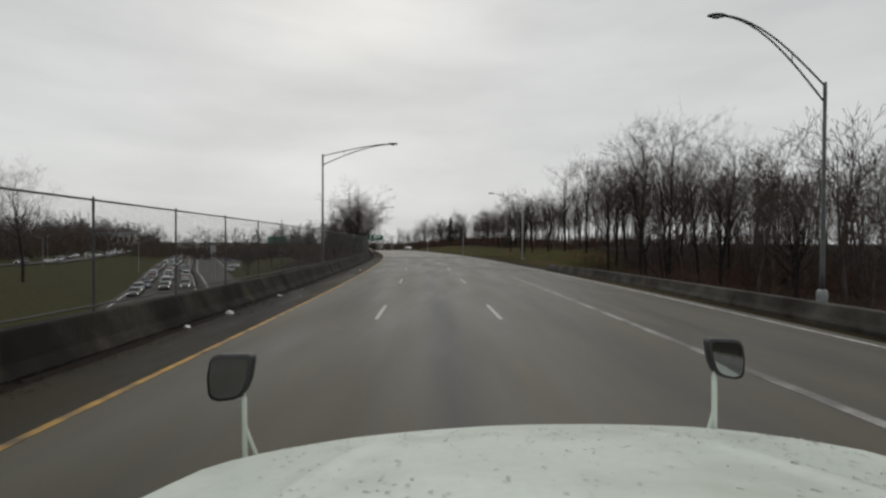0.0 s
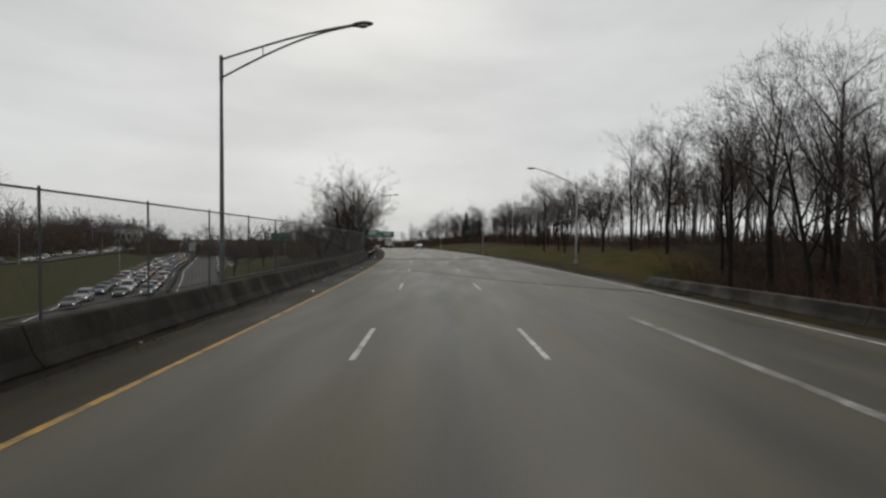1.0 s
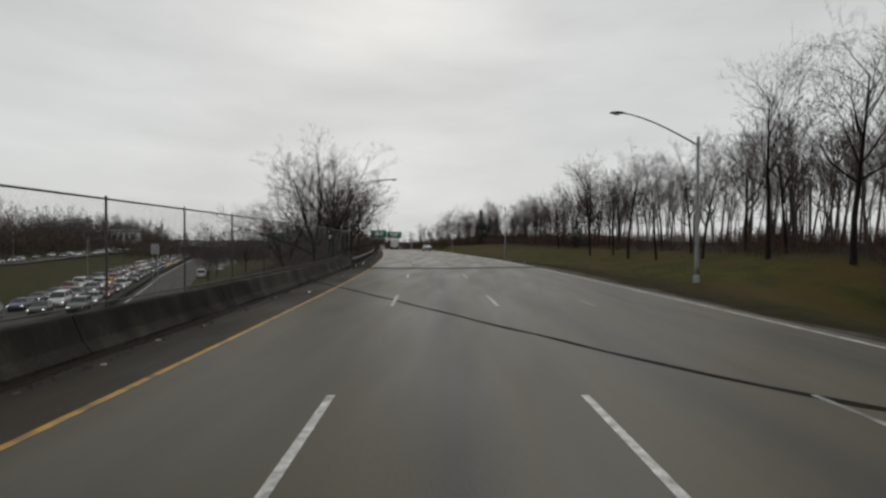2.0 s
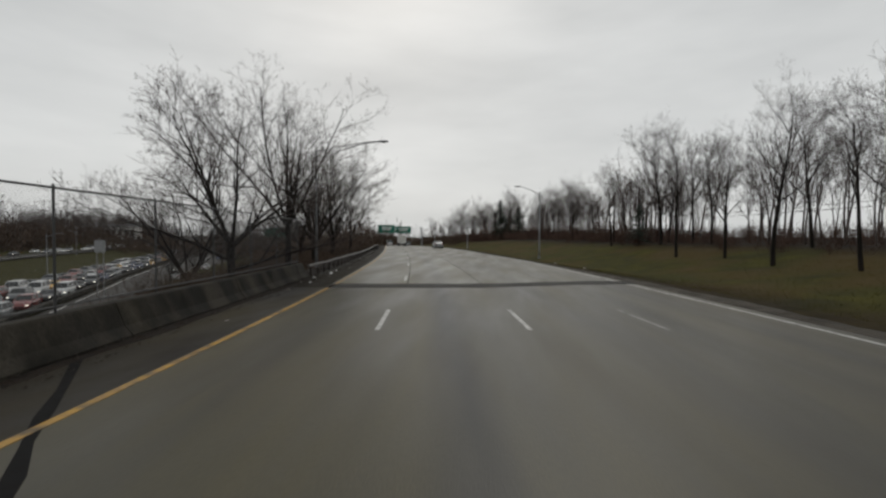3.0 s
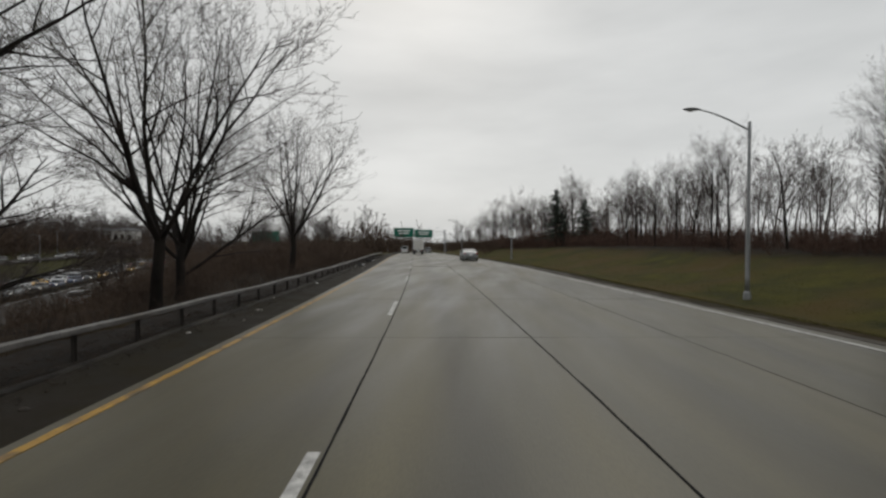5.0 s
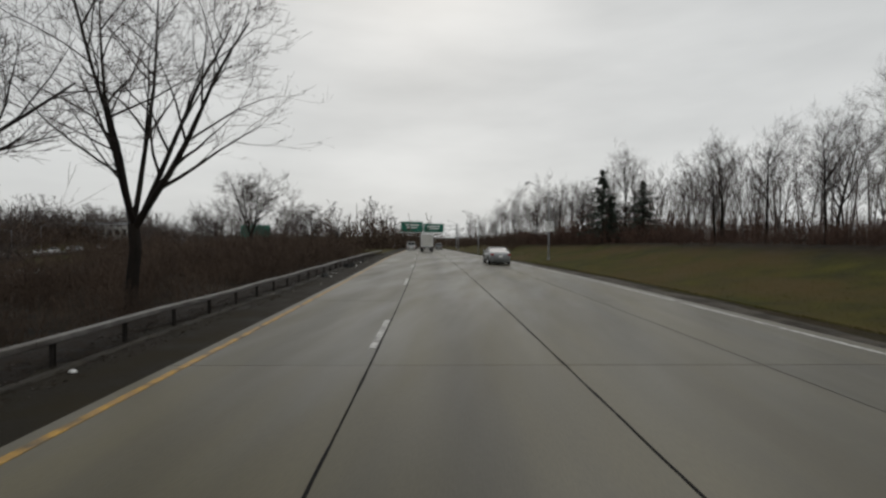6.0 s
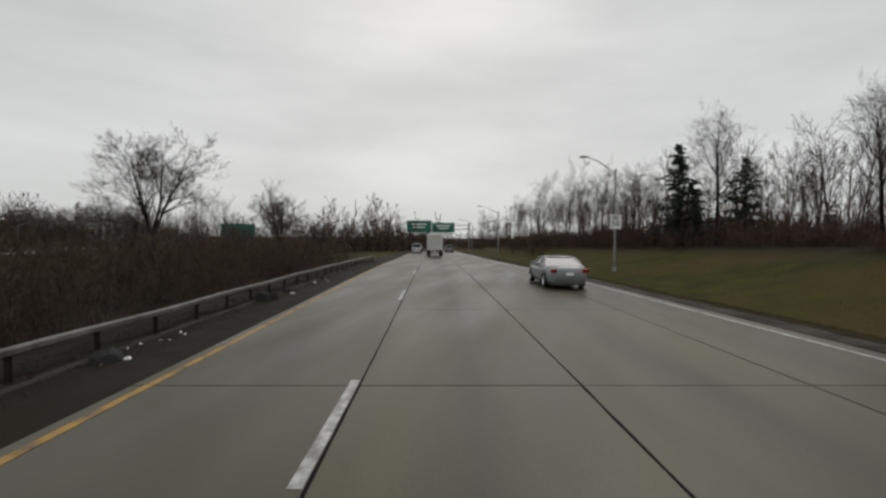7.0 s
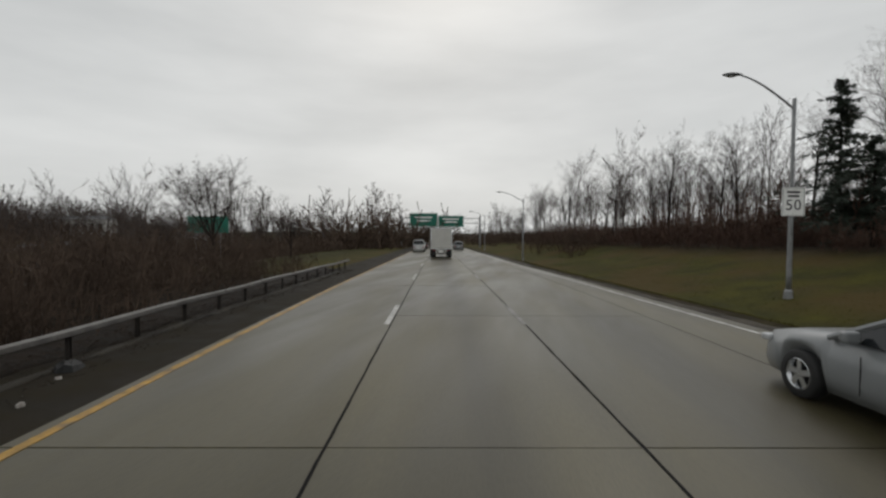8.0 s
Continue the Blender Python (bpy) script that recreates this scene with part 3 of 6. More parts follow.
for lean in (1, -1):
    s = post_s[0]
    while s < FENCE_END:
        a, b = (s, s + rise * 0.7) if lean > 0 else (s + rise * 0.7, s)
        za, zb = z0, z1
        if max(a, b) > FENCE_END:
            k = (max(a, b) - FENCE_END) / (rise * 0.7)
            if lean > 0:
                b, zb = FENCE_END, z1 - k * rise
            else:
                a, za = FENCE_END, z0 + k * rise
        p, q = road(a, FENCE_O, za), road(b, FENCE_O, zb)
        w = 0.001
        wire.add([p + Vector((w, 0, 0)), p + Vector((-w, 0.0013, 0)), p + Vector((-w, -0.0013, 0)), q + Vector((w, 0, 0)), q + Vector((-w, 0.0013, 0)), q + Vector((-w, -0.0013, 0))],
                 [(0, 1, 4, 3), (1, 2, 5, 4), (2, 0, 3, 5)])
        s += cell
part("wire_mesh", wire, mesh_wire, fence, "chain-link wire mesh")

# dirt and leaves swept against the barrier and under the rail
def dirt(s0, s1, o0, reach, high, seed):
    rg = np.random.default_rng(seed)
    n = int((s1 - s0) / 0.35)
    rings = []
    edge = np.convolve(rg.uniform(0.55, 1.25, n + 9), np.ones(5) / 5, "valid")
    lump = np.convolve(rg.uniform(0.1, 1.5, n + 9), np.ones(3) / 3, "valid")
    for i in range(n + 1):
        s = s0 + (s1 - s0) * i / n
        w = reach * edge[i]
        k = high * lump[i]
        rings.append([road(s, o0, -0.03), road(s, o0, k * 0.8), road(s, o0 + w * 0.35, k * rg.uniform(0.6, 1.1)), road(s, o0 + w * 0.7, k * rg.uniform(0.2, 0.5)), road(s, o0 + w, -0.03)])
    return part("dirt_drift", Shape().loft(rings), dirt_mat, road_ob, "dark dirt and wet leaves swept against the edge", True)


dirt(-20, FENCE_END, -6.62, 0.42, 0.05, 31)
dirt(FENCE_END, 168, -7.9, 1.6, 0.13, 32)


def litter(s0, s1, o0, reach, count, seed):
    """Wet leaves, twigs and grit that lie thickest against the edge: small curled scraps in one mesh."""
    rg = np.random.default_rng(seed)
    sh = Shape()
    for _ in range(count):
        s, k = rg.uniform(s0, s1), rg.uniform(0, 1) ** 1.7
        a, w = rg.uniform(0, 6.283), rg.uniform(0.006, 0.02)
        long = w * rg.uniform(1.0, 3.5)
        c = road(s, o0 + reach * k, 0.012 + 0.10 * (1 - k) ** 2 * rg.uniform(0.2, 1.0))
        u, v = Vector((math.cos(a), math.sin(a), 0)) * long, Vector((-math.sin(a), math.cos(a), 0)) * w
        sh.add([c - u - v * 0.5, c - v + Vector((0, 0, w * 0.7)), c + u, c + v + Vector((0, 0, w * 0.9))], [(0, 1, 2, 3)])
    ob = part("leaf_litter", sh, litter_mat)
    return tagged(ob, "wet brown leaves and grit swept along the shoulder", "leaf litter", kind="stuff")


def gravel_strip(s0, s1, seed):
    """Loose grit between the edge of the carriageway and the grass, with a ragged outer edge."""
    rg = np.random.default_rng(seed)
    ss = np.arange(s0, s1, 0.4)
    reach = np.convolve(rg.uniform(0.45, 1.1, len(ss) + 6), np.ones(7) / 7, "valid")
    rows = [[road(s, right_edge(s) + 0.45 + w * k) for k in (0, 0.35, 0.7, 1.0)] for s, w in zip(ss, reach)]
    flat = [p for row in rows for p in row]
    zs = ground_height(np.array([p.x for p in flat]), np.array([p.y for p in flat]))
    tops = [Vector((p.x, p.y, float(z) + (0.022, 0.03, 0.024, 0.006)[i % 4])) for i, (p, z) in enumerate(zip(flat, zs))]
    rings = [tops[i:i + 4] + [p - Vector((0, 0, 0.12)) for p in reversed(tops[i:i + 4])] for i in range(0, len(tops), 4)]
    return part("gravel_edge", Shape().loft(rings), gravel, road_ob, "grey-brown grit along the edge of the road", True)


gravel_strip(40, 210, 51)
litter(FENCE_END - 8, 168, -7.2, 1.5, 14000, 33)
litter(-4, FENCE_END, -6.5, 0.6, 3500, 34)

# low parapet on the right, before the grass verge
parapet = thing("parapet_wall", "low weathered concrete parapet wall beside the verge", "barrier", kind="structure")
for k in range(11):
    s0, s1 = -26 + 6.1 * k, -26 + 6.1 * (k + 1)
    rings = []
    for i in range(4):
        s = s0 + 0.012 + (s1 - s0 - 0.024) * i / 3
        h = float(np.interp(s, [-26, 30, 41], [0.60, 0.52, 0.38]))
        rings.append([road(s, o, z) for o, z in ((11.2, -0.4), (11.2, 0.05), (11.30, 0.2), (11.40, h - 0.03), (11.45, h), (11.68, h), (11.70, h - 0.03), (11.72, -0.4))])
    part("parapet_segment", Shape().loft(rings), parapet_concrete, parapet)

# ---------------------------------------------------------------- guardrail along the left shoulder
RAIL_O = -6.62
guardrail = thing("guardrail", "weathered grey box-beam guardrail on thin posts beside the shoulder", "guardrail")


def rail_top(s):
    return float(np.interp(s, [77, 92, 105, 120, 180], [0.66, 0.64, 0.54, 0.52, 0.56]))


beam = [(-0.075, -0.02), (-0.055, 0.0), (0.055, 0.0), (0.075, -0.02), (0.075, -0.10), (0.055, -0.115), (-0.055, -0.115), (-0.075, -0.10)]
s = FENCE_END + 0.6
while s < 166:
    e = s + 5.49
    rings = []
    for i in range(7):
        t = s + (e - 0.012 - s) * i / 6
        top = rail_top(t) + 0.014 * math.sin(t * 0.9)
        rings.append([road(t, RAIL_O + o, top + z) for o, z in beam])
    part("rail_beam", Shape().loft(rings), lip_steel, guardrail, "weathered grey square steel beam")
    t = s + 0.4
    while t < e:
        m = Matrix.Translation(road(t, RAIL_O)) @ pose(0, 0, 0, 0, 0, heading(t))
        top = rail_top(t) + 0.014 * math.sin(t * 0.9) - 0.115
        post = Shape()
        for x0, x1, y0, y1 in ((-0.03, 0.03, -0.038, -0.031), (-0.03, 0.03, 0.031, 0.038), (-0.004, 0.004, -0.031, 0.031)):
            post.box(x0, x1, y0, y1, -0.5, top, m)
        part("post", post, rail_steel, guardrail, "thin rusty steel post")
        part("bracket", Shape().box(-0.045, 0.075, -0.05, 0.05, top - 0.012, top, m), rail_steel, guardrail)
        t += 1.83
    s = e

# a low asphalt berm that holds the dirt under the rail
rg = np.random.default_rng(44)
rings = []
for s in np.arange(FENCE_END + 1, 166, 0.45):
    k, w = 0.045 * rg.uniform(0.5, 1.2), 0.12 * rg.uniform(0.75, 1.2)
    o = -6.34 + 0.05 * math.sin(s * 0.37)
    rings.append([road(s, o - w, -0.03), road(s, o - w * 0.6, k * 0.9), road(s, o, k), road(s, o + w * 0.6, k * 0.7), road(s, o + w, -0.03)])
part("asphalt_berm", Shape().loft(rings), berm_mat, road_ob, "low worn asphalt berm", True)


# ---------------------------------------------------------------- street lamps
def lamp_head(parent, at, way, label=""):
    """A flat oval luminaire that ends the arm; way: unit vector outward."""
    side = Vector((-way.y, way.x, 0)).normalized()
    up = Vector((0, 0, 1))
    rings = []
    for x, w, h, z in ((-0.12, 0.04, 0.04, 0), (0.02, 0.09, 0.07, 0), (0.18, 0.15, 0.10, 0), (0.40, 0.17, 0.10, 0), (0.58, 0.12, 0.07, 0), (0.68, 0.05, 0.03, 0)):
        c = at + way * x
        rings.append([c + side * w * math.cos(a) + up * (h * math.sin(a) * (0.8 if math.sin(a) > 0 else 0.55) + z) for a in [2 * math.pi * j / 12 for j in range(12)]])
    head = part("luminaire", Shape().loft(rings), dull_steel, parent, "grey oval lamp head", True)
    lens = Shape()
    c = at + way * 0.34 - up * 0.05
    rings = [[c + way * (0.2 * k * math.cos(a)) + side * (0.12 * k * math.sin(a)) - up * d for a in [2 * math.pi * j / 12 for j in range(12)]] for k, d in ((1, 0), (0.75, 0.035), (0.3, 0.05))]
    part("lens", lens.loft(rings), lens_clear, head, "clear lamp lens", True)


def truss_lamp(foot, height, reach, rise, way, label):
    """A tall pole with two arms that meet at the lamp head."""
    th = thing("street_lamp", label, "street lamp", "street lamps along the road", at=Matrix.Translation(foot))
    f, up = Vector((0, 0, 0)), Vector((0, 0, 1))
    part("pole", Shape().tube([f + up * (height * k / 8) for k in range(9)], [0.09 - 0.04 * k / 8 for k in range(9)], 10), dull_steel, th, "", True)
    part("base_flange", Shape().tube([f - up * 0.3, f + up * 0.04, f + up * 0.22, f + up * 0.27], [0.19, 0.19, 0.17, 0.12], 12), galvanised, th)
    upper, lower = [], []
    for k in range(13):
        a = k / 12
        upper.append(f + up * (height - 0.12 + rise * math.sin(a * 1.5) / math.sin(1.5) + 0.12 * a) + way * (reach * a))
        lower.append(f + up * (height - 0.75 + (rise + 0.63) * math.sin(a * 1.5) / math.sin(1.5) + 0.09 * a) + way * (reach * a))
    part("upper_arm", Shape().tube(upper, [0.033] * 13, 7), dull_steel, th, "", True)
    part("lower_arm", Shape().tube(lower, [0.033] * 13, 7), dull_steel, th, "", True)
    part("strut", Shape().tube([upper[4], lower[4]], 0.018, 6), dull_steel, th)
    part("cap", Shape().tube([f + up * (height - 0.9), f + up * (height + 0.02)], [0.065, 0.06], 10), dull_steel, th)
    lamp_head(th, upper[-1] + up * -0.02, way)
    return th


def curved_lamp(foot, height, reach, rise, way, label):
    """A slim pale pole whose single arm sweeps out to the lamp head."""
    th = thing("street_lamp", label, "street lamp", "street lamps along the road", at=Matrix.Translation(foot))
    f, up = Vector((0, 0, 0)), Vector((0, 0, 1))
    part("pole", Shape().tube([f + up * (height * k / 8) for k in range(9)], [0.105 - 0.045 * k / 8 for k in range(9)], 10), galvanised, th, "", True)
    part("base_flange", Shape().tube([f - up * 0.3, f + up * 0.04, f + up * 0.30, f + up * 0.36], [0.17, 0.17, 0.15, 0.11], 12), galvanised, th)
    arm = [f + up * (height - 0.5)]
    for k in range(12):
        a = k / 11
        arm.append(f + up * (height - 0.35 + rise * math.sin(a * 1.25) / math.sin(1.25)) + way * (0.04 + reach * a))
    part("arm", Shape().tube(arm, [0.05] + [0.046 - 0.016 * k / 11 for k in range(12)], 8), galvanised, th, "", True)
    part("bracket", Shape().tube([f + up * (height - 0.75), f + up * (height + 0.03)], [0.075, 0.07], 10), galvanised, th)
    lamp_head(th, arm[-1], way)
    return th


def across(s, sign):
    h = math.radians(heading(s))
    return Vector((math.cos(h) * sign, math.sin(h) * sign, 0))


truss_lamp(road(33.5, -7.42, -0.1), 8.7, 4.95, 0.55, (across(33, 1) + Vector((0, -0.27, 0))).normalized(), "tall grey steel street lamp behind the concrete barrier")
truss_lamp(road(84.3, -7.75, -0.1), 8.35, 4.5, 0.5, (across(84, 1) + Vector((0, -0.2, 0))).normalized(), "tall grey steel street lamp among roadside trees")
truss_lamp(road(16.9, 14.92, 0.28), 8.1, 3.9, 2.45, across(17, -1), "tall grey steel street lamp behind the low parapet")
for s, o, h, reach, rise in ((56.5, 13.0, 7.1, 3.7, 1.5), (106.0, 14.6, 8.15, 2.4, 0.9), (155.52, 14.05, 8.0, 2.2, 1.3), (196.9, 11.0, 8.1, 2.8, 1.2), (240, 10.5, 7.8, 2.8, 1.2)):
    p = road(s, o)
    p.z = float(ground_height([p.x], [p.y])[0])
    curved_lamp(p, h, reach, rise, across(s, -1), "slim pale street lamp on the grass verge")


# ---------------------------------------------------------------- signs
def text_mesh(parent, body, size, m, material, name="lettering"):
    """Characters of the built-in font as a flat raised mesh."""
    cu = bpy.data.curves.new(name, "FONT")
    cu.body, cu.size, cu.align_x, cu.align_y, cu.extrude = body, size, "CENTER", "CENTER", 0.002
    tmp = bpy.data.objects.new(name, cu)
    scene.collection.objects.link(tmp)
    me = bpy.data.meshes.new_from_object(tmp.evaluated_get(bpy.context.evaluated_depsgraph_get()))
    bpy.data.objects.remove(tmp)
    bpy.data.curves.remove(cu)
    me.materials.clear()
    me.materials.append(material)
    ob = new(name, me)
    ob.parent = parent
    ob.matrix_local = m
    return ob


def plate(w, h, r=0.04, t=0.006, y=0.0):
    """A flat plate with rounded corners that faces -y."""
    pts = []
    for cx, cz, a0 in ((w / 2 - r, h / 2 - r, 0), (-w / 2 + r, h / 2 - r, 90), (-w / 2 + r, -h / 2 + r, 180), (w / 2 - r, -h / 2 + r, 270)):
        for k in range(5):
            a = radians(a0 + 22.5 * k)
            pts.append((cx + r * math.cos(a), cz + r * math.sin(a)))
    return [[Vector((x, y, z)) for x, z in pts], [Vector((x, y + t, z)) for x, z in pts]]


p = road(155.4, 14.03)
p.z = float(ground_height([p.x], [p.y])[0])
speed_sign = thing("speed_limit_sign", "white speed limit sign strapped to a pale lamp pole", "road sign", at=Matrix.Translation(p) @ pose(0, 0, 0, 0, 0, heading(155) - 3))
top = 4.2 - p.z
for zz in (0.42, -0.42):
    part("clamp", Shape().tube([(0, 0.12, top - 0.68 + zz - 0.025), (0, 0.12, top - 0.68 + zz + 0.025)], 0.112, 14).box(-0.05, 0.05, -0.012, 0.05, top - 0.68 + zz - 0.025, top - 0.68 + zz + 0.025), galvanised, speed_sign, "steel clamp")
rings = plate(0.90, 1.15, 0.05, 0.008, -0.02)
panel = part("panel", Shape().loft([[v + Vector((0, 0, top - 0.68)) for v in r] for r in rings]), sign_white, speed_sign, "white rectangular panel")
border = Shape()
for x0, x1, za, zb in ((-0.415, 0.415, 0.53, 0.545), (-0.415, 0.415, -0.545, -0.53), (-0.415, -0.40, -0.53, 0.53), (0.40, 0.415, -0.53, 0.53)):
    border.box(x0, x1, -0.0245, -0.0205, top - 0.68 + za, top - 0.68 + zb)
part("border", border, sign_black, panel, "thin black border")
face = pose(0, -0.0235, top - 0.68 - 0.15, 90, 0, 0)
for digit, dx in (("5", -0.165), ("0", 0.165)):
    text_mesh(panel, digit, 0.60, pose(dx, 0, 0) @ face, sign_black, "numeral")
for zz, w in ((0.38, 0.51), (0.225, 0.43)):
    part("lettering_bar", Shape().box(-w / 2, w / 2, -0.0245, -0.0205, top - 0.68 + zz - 0.042, top - 0.68 + zz + 0.042), sign_black, panel)
for zz in (0.48, -0.48):
    part("bolt", Shape().tube([(0, -0.03, top - 0.68 + zz), (0, -0.018, top - 0.68 + zz)], 0.016, 8), galvanised, panel)

# sign bridge over the carriageway
GS = 271.5
gbase = road(GS, 0)
gantry = thing("sign_gantry", "steel sign bridge with two green direction signs over the road", "sign gantry",
               at=Matrix.Translation(gbase) @ pose(0, 0, 0, 0, 0, heading(GS)))
zb = 3.75 - gbase.z
for x in (-10.5, 12.4):
    for y in (-0.45, 0.45):
        part("column", Shape().tube([(x, y, -0.5), (x, y, zb + 3.4)], 0.2, 10), galvanised, gantry)
    part("brace", Shape().tube([(x, -0.45, 2), (x, 0.45, 4)], 0.06, 6), galvanised, gantry)
for z in (zb + 1.2, zb + 2.6):
    for y in (-0.45, 0.45):
        part("chord", Shape().tube([(-10.5, y, z), (12.4, y, z)], 0.09, 8), galvanised, gantry)
for k in range(15):
    x = -10.5 + 22.9 * k / 15
    part("web_bar", Shape().tube([(x, -0.45, zb + 1.2 + 1.4 * (k % 2)), (x + 22.9 / 15, -0.45, zb + 2.6 - 1.4 * (k % 2))], 0.045, 6), galvanised, gantry)
for x0, x1, z0, z1 in ((-8.2, 0.0, zb + 0.0, zb + 4.1), (0.08, 7.6, zb + 0.0, zb + 3.4)):
    pan = part("sign_panel", Shape().box(x0, x1, -0.72, -0.62, z0, z1, None, 0.02), sign_green, gantry, "green reflective direction sign")
    e = 0.12
    for a, b, c, d in ((x0 + 0.1, x1 - 0.1, z1 - 0.2, z1 - 0.2 + e), (x0 + 0.1, x1 - 0.1, z0 + 0.08, z0 + 0.08 + e), (x0 + 0.1, x0 + 0.1 + e, z0 + 0.2, z1 - 0.2), (x1 - 0.1 - e, x1 - 0.1, z0 + 0.2, z1 - 0.2)):
        part("border", Shape().box(a, b, -0.735, -0.718, c, d), sign_white, pan)
    for r, (w, f) in enumerate(((0.62, 0.28), (0.48, 0.52))):
        cx, cz = (x0 + x1) / 2, z1 - (z1 - z0) * (f + 0.03)
        part("lettering_bar", Shape().box(cx - (x1 - x0) * w / 2, cx + (x1 - x0) * w / 2, -0.735, -0.718, cz - 0.2, cz + 0.2), sign_white, pan)


# small boards along the lower highway
def board_sign(x, y, w, h, bottom, material, label):
    """A board on two posts; bottom: the height of its lower edge."""
    g = float(ground_height([x], [y])[0])
    z = bottom - g
    th = thing("roadside_board", label, "road sign", at=Matrix.Translation((x, y, g)) @ pose(0, 0, 0, 0, 0, 25))
    for a in (-w * 0.3, w * 0.3):
        part("post", Shape().tube([(a, 0, -0.4), (a, 0, z + h)], 0.06, 8), galvanised, th)
    part("panel", Shape().loft([[v + Vector((0, -0.08, z + h / 2)) for v in r] for r in plate(w, h, 0.1, 0.02)]), material, th)


board_sign(-78, 216, 7.4, 3.2, 2.0, sign_green, "green direction board on posts beside the lower highway")
board_sign(-56.6, 113, 1.3, 1.75, -0.2, galvanised, "grey back of a sign board on tall posts by the divider")

# ---------------------------------------------------------------- the lower highway and the road beyond it
low_road = thing("lower_road", "wet grey multi-lane highway below the bank", "road", kind="structure")


def low_strip(o0, o1, z, y0=-60.0, y1=600.0, fn=low_x, wide=None):
    """A strip along one of the lower roads; wide: a function of y that overrides the outer offset."""
    rings, uv = [], []
    for y in np.arange(y0, y1 + 0.1, 6.0):
        floor = LOW_Z if fn is low_x else float(field_level(np.array(fn(y)), np.array(y)))
        if wide:
            o1 = wide(y)
        d = (float(fn(y + 1)) - float(fn(y - 1))) / 2
        k = 1 / math.hypot(1, d)
        c = Vector((float(fn(y)), y, floor + z))
        nrm = Vector((k, -d * k, 0))
        rings.append([c + nrm * o0 - Vector((0, 0, 0.5)), c + nrm * o1 - Vector((0, 0, 0.5)), c + nrm * o1, c + nrm * o0])
        uv += [(o0, y), (o1, y), (o1, y), (o0, y)]
    return Shape().loft(rings), uv


open_edge = lambda y: float(np.interp(y, [45, 100, 140], [17.5, 22.0, 26.0]))
sh, uv = low_strip(-6.4, 5.6, 0.10)
part("jammed_lanes", sh, lower_asphalt, low_road, uv=uv)
sh, uv = low_strip(6.4, 0, 0.10, wide=open_edge)
part("open_lanes", sh, lower_asphalt, low_road, uv=uv)
sh, uv = low_strip(5.6, 6.4, 0.85)
part("divider_wall", sh, barrier_concrete, low_road, "concrete divider", uv=uv)
for o in (-5.5, 5.2, 7.4, 16.4):
    sh, uv = low_strip(o - 0.1, o + 0.1, 0.112)
    part("edge_line", sh, white_paint, low_road, uv=uv)
sh, uv = low_strip(-6.5, 6.5, 0.14, -60, 800, far_x)
part("far_lanes", sh, lower_asphalt, low_road, uv=uv)
for o in (-5.9, 5.9):
    sh, uv = low_strip(o - 0.2, o + 0.2, 0.152, -60, 800, far_x)
    part("far_edge_line", sh, white_paint, low_road, uv=uv)


# ---------------------------------------------------------------- trees
def bars(segs, sides=3):
    """Tapered bars, one for each row p0 p1 r0 r1, as arrays of vertices and faces."""
    a = np.asarray(segs, float)
    p, q, r0, r1 = a[:, 0:3], a[:, 3:6], a[:, 6], a[:, 7]
    d = q - p
    d /= np.linalg.norm(d, axis=1, keepdims=True) + 1e-9
    ref = np.where(np.abs(d[:, 2:3]) > 0.9, np.array([[1.0, 0, 0]]), np.array([[0, 0, 1.0]]))
    u = np.cross(d, ref)
    u /= np.linalg.norm(u, axis=1, keepdims=True) + 1e-9
    w = np.cross(d, u)
    n = len(a)
    if sides == 1:
        # the finest twigs, millimetres across: one face each, turned at random
        t = np.random.default_rng(n).uniform(0, math.pi, n)[:, None]
        e = u * np.cos(t) + w * np.sin(t)
        v = np.stack([p - e * r0[:, None], p + e * r0[:, None], q + e * r1[:, None], q - e * r1[:, None]], axis=1)
        return v.reshape(-1, 3), (np.arange(n) * 4)[:, None] + np.array([[0, 1, 2, 3]])
    v = np.empty((n, 2 * sides, 3))
    for j in range(sides):
        c, s = math.cos(2 * math.pi * j / sides), math.sin(2 * math.pi * j / sides)
        v[:, j] = p + (u * c + w * s) * r0[:, None]
        v[:, sides + j] = q + (u * c + w * s) * r1[:, None]
    base = (np.arange(n) * 2 * sides)[:, None]
    f = np.concatenate([base + np.array([[j, (j + 1) % sides, sides + (j + 1) % sides, sides + j]]) for j in range(sides)])
    return v.reshape(-1, 3), f


def array_mesh(name, v, f, material):
    me = bpy.data.meshes.new(name)
    v, f = np.asarray(v, np.float32), np.asarray(f, np.int32)
    me.vertices.add(len(v))
    me.vertices.foreach_set("co", v.ravel())
    me.loops.add(f.size)
    me.loops.foreach_set("vertex_index", f.ravel())
    me.polygons.add(len(f))
    me.polygons.foreach_set("loop_start", np.arange(0, f.size, f.shape[1], dtype=np.int32))
    me.update(calc_edges=True)
    me.materials.append(material)
    return me


def turn(v, rng, spread):
    """v leaning by about spread radians to a random side."""
    ax = np.cross(v, rng.normal(size=3))
    ax /= np.linalg.norm(ax) + 1e-9
    return v * math.cos(spread) + np.cross(ax, v) * math.sin(spread)


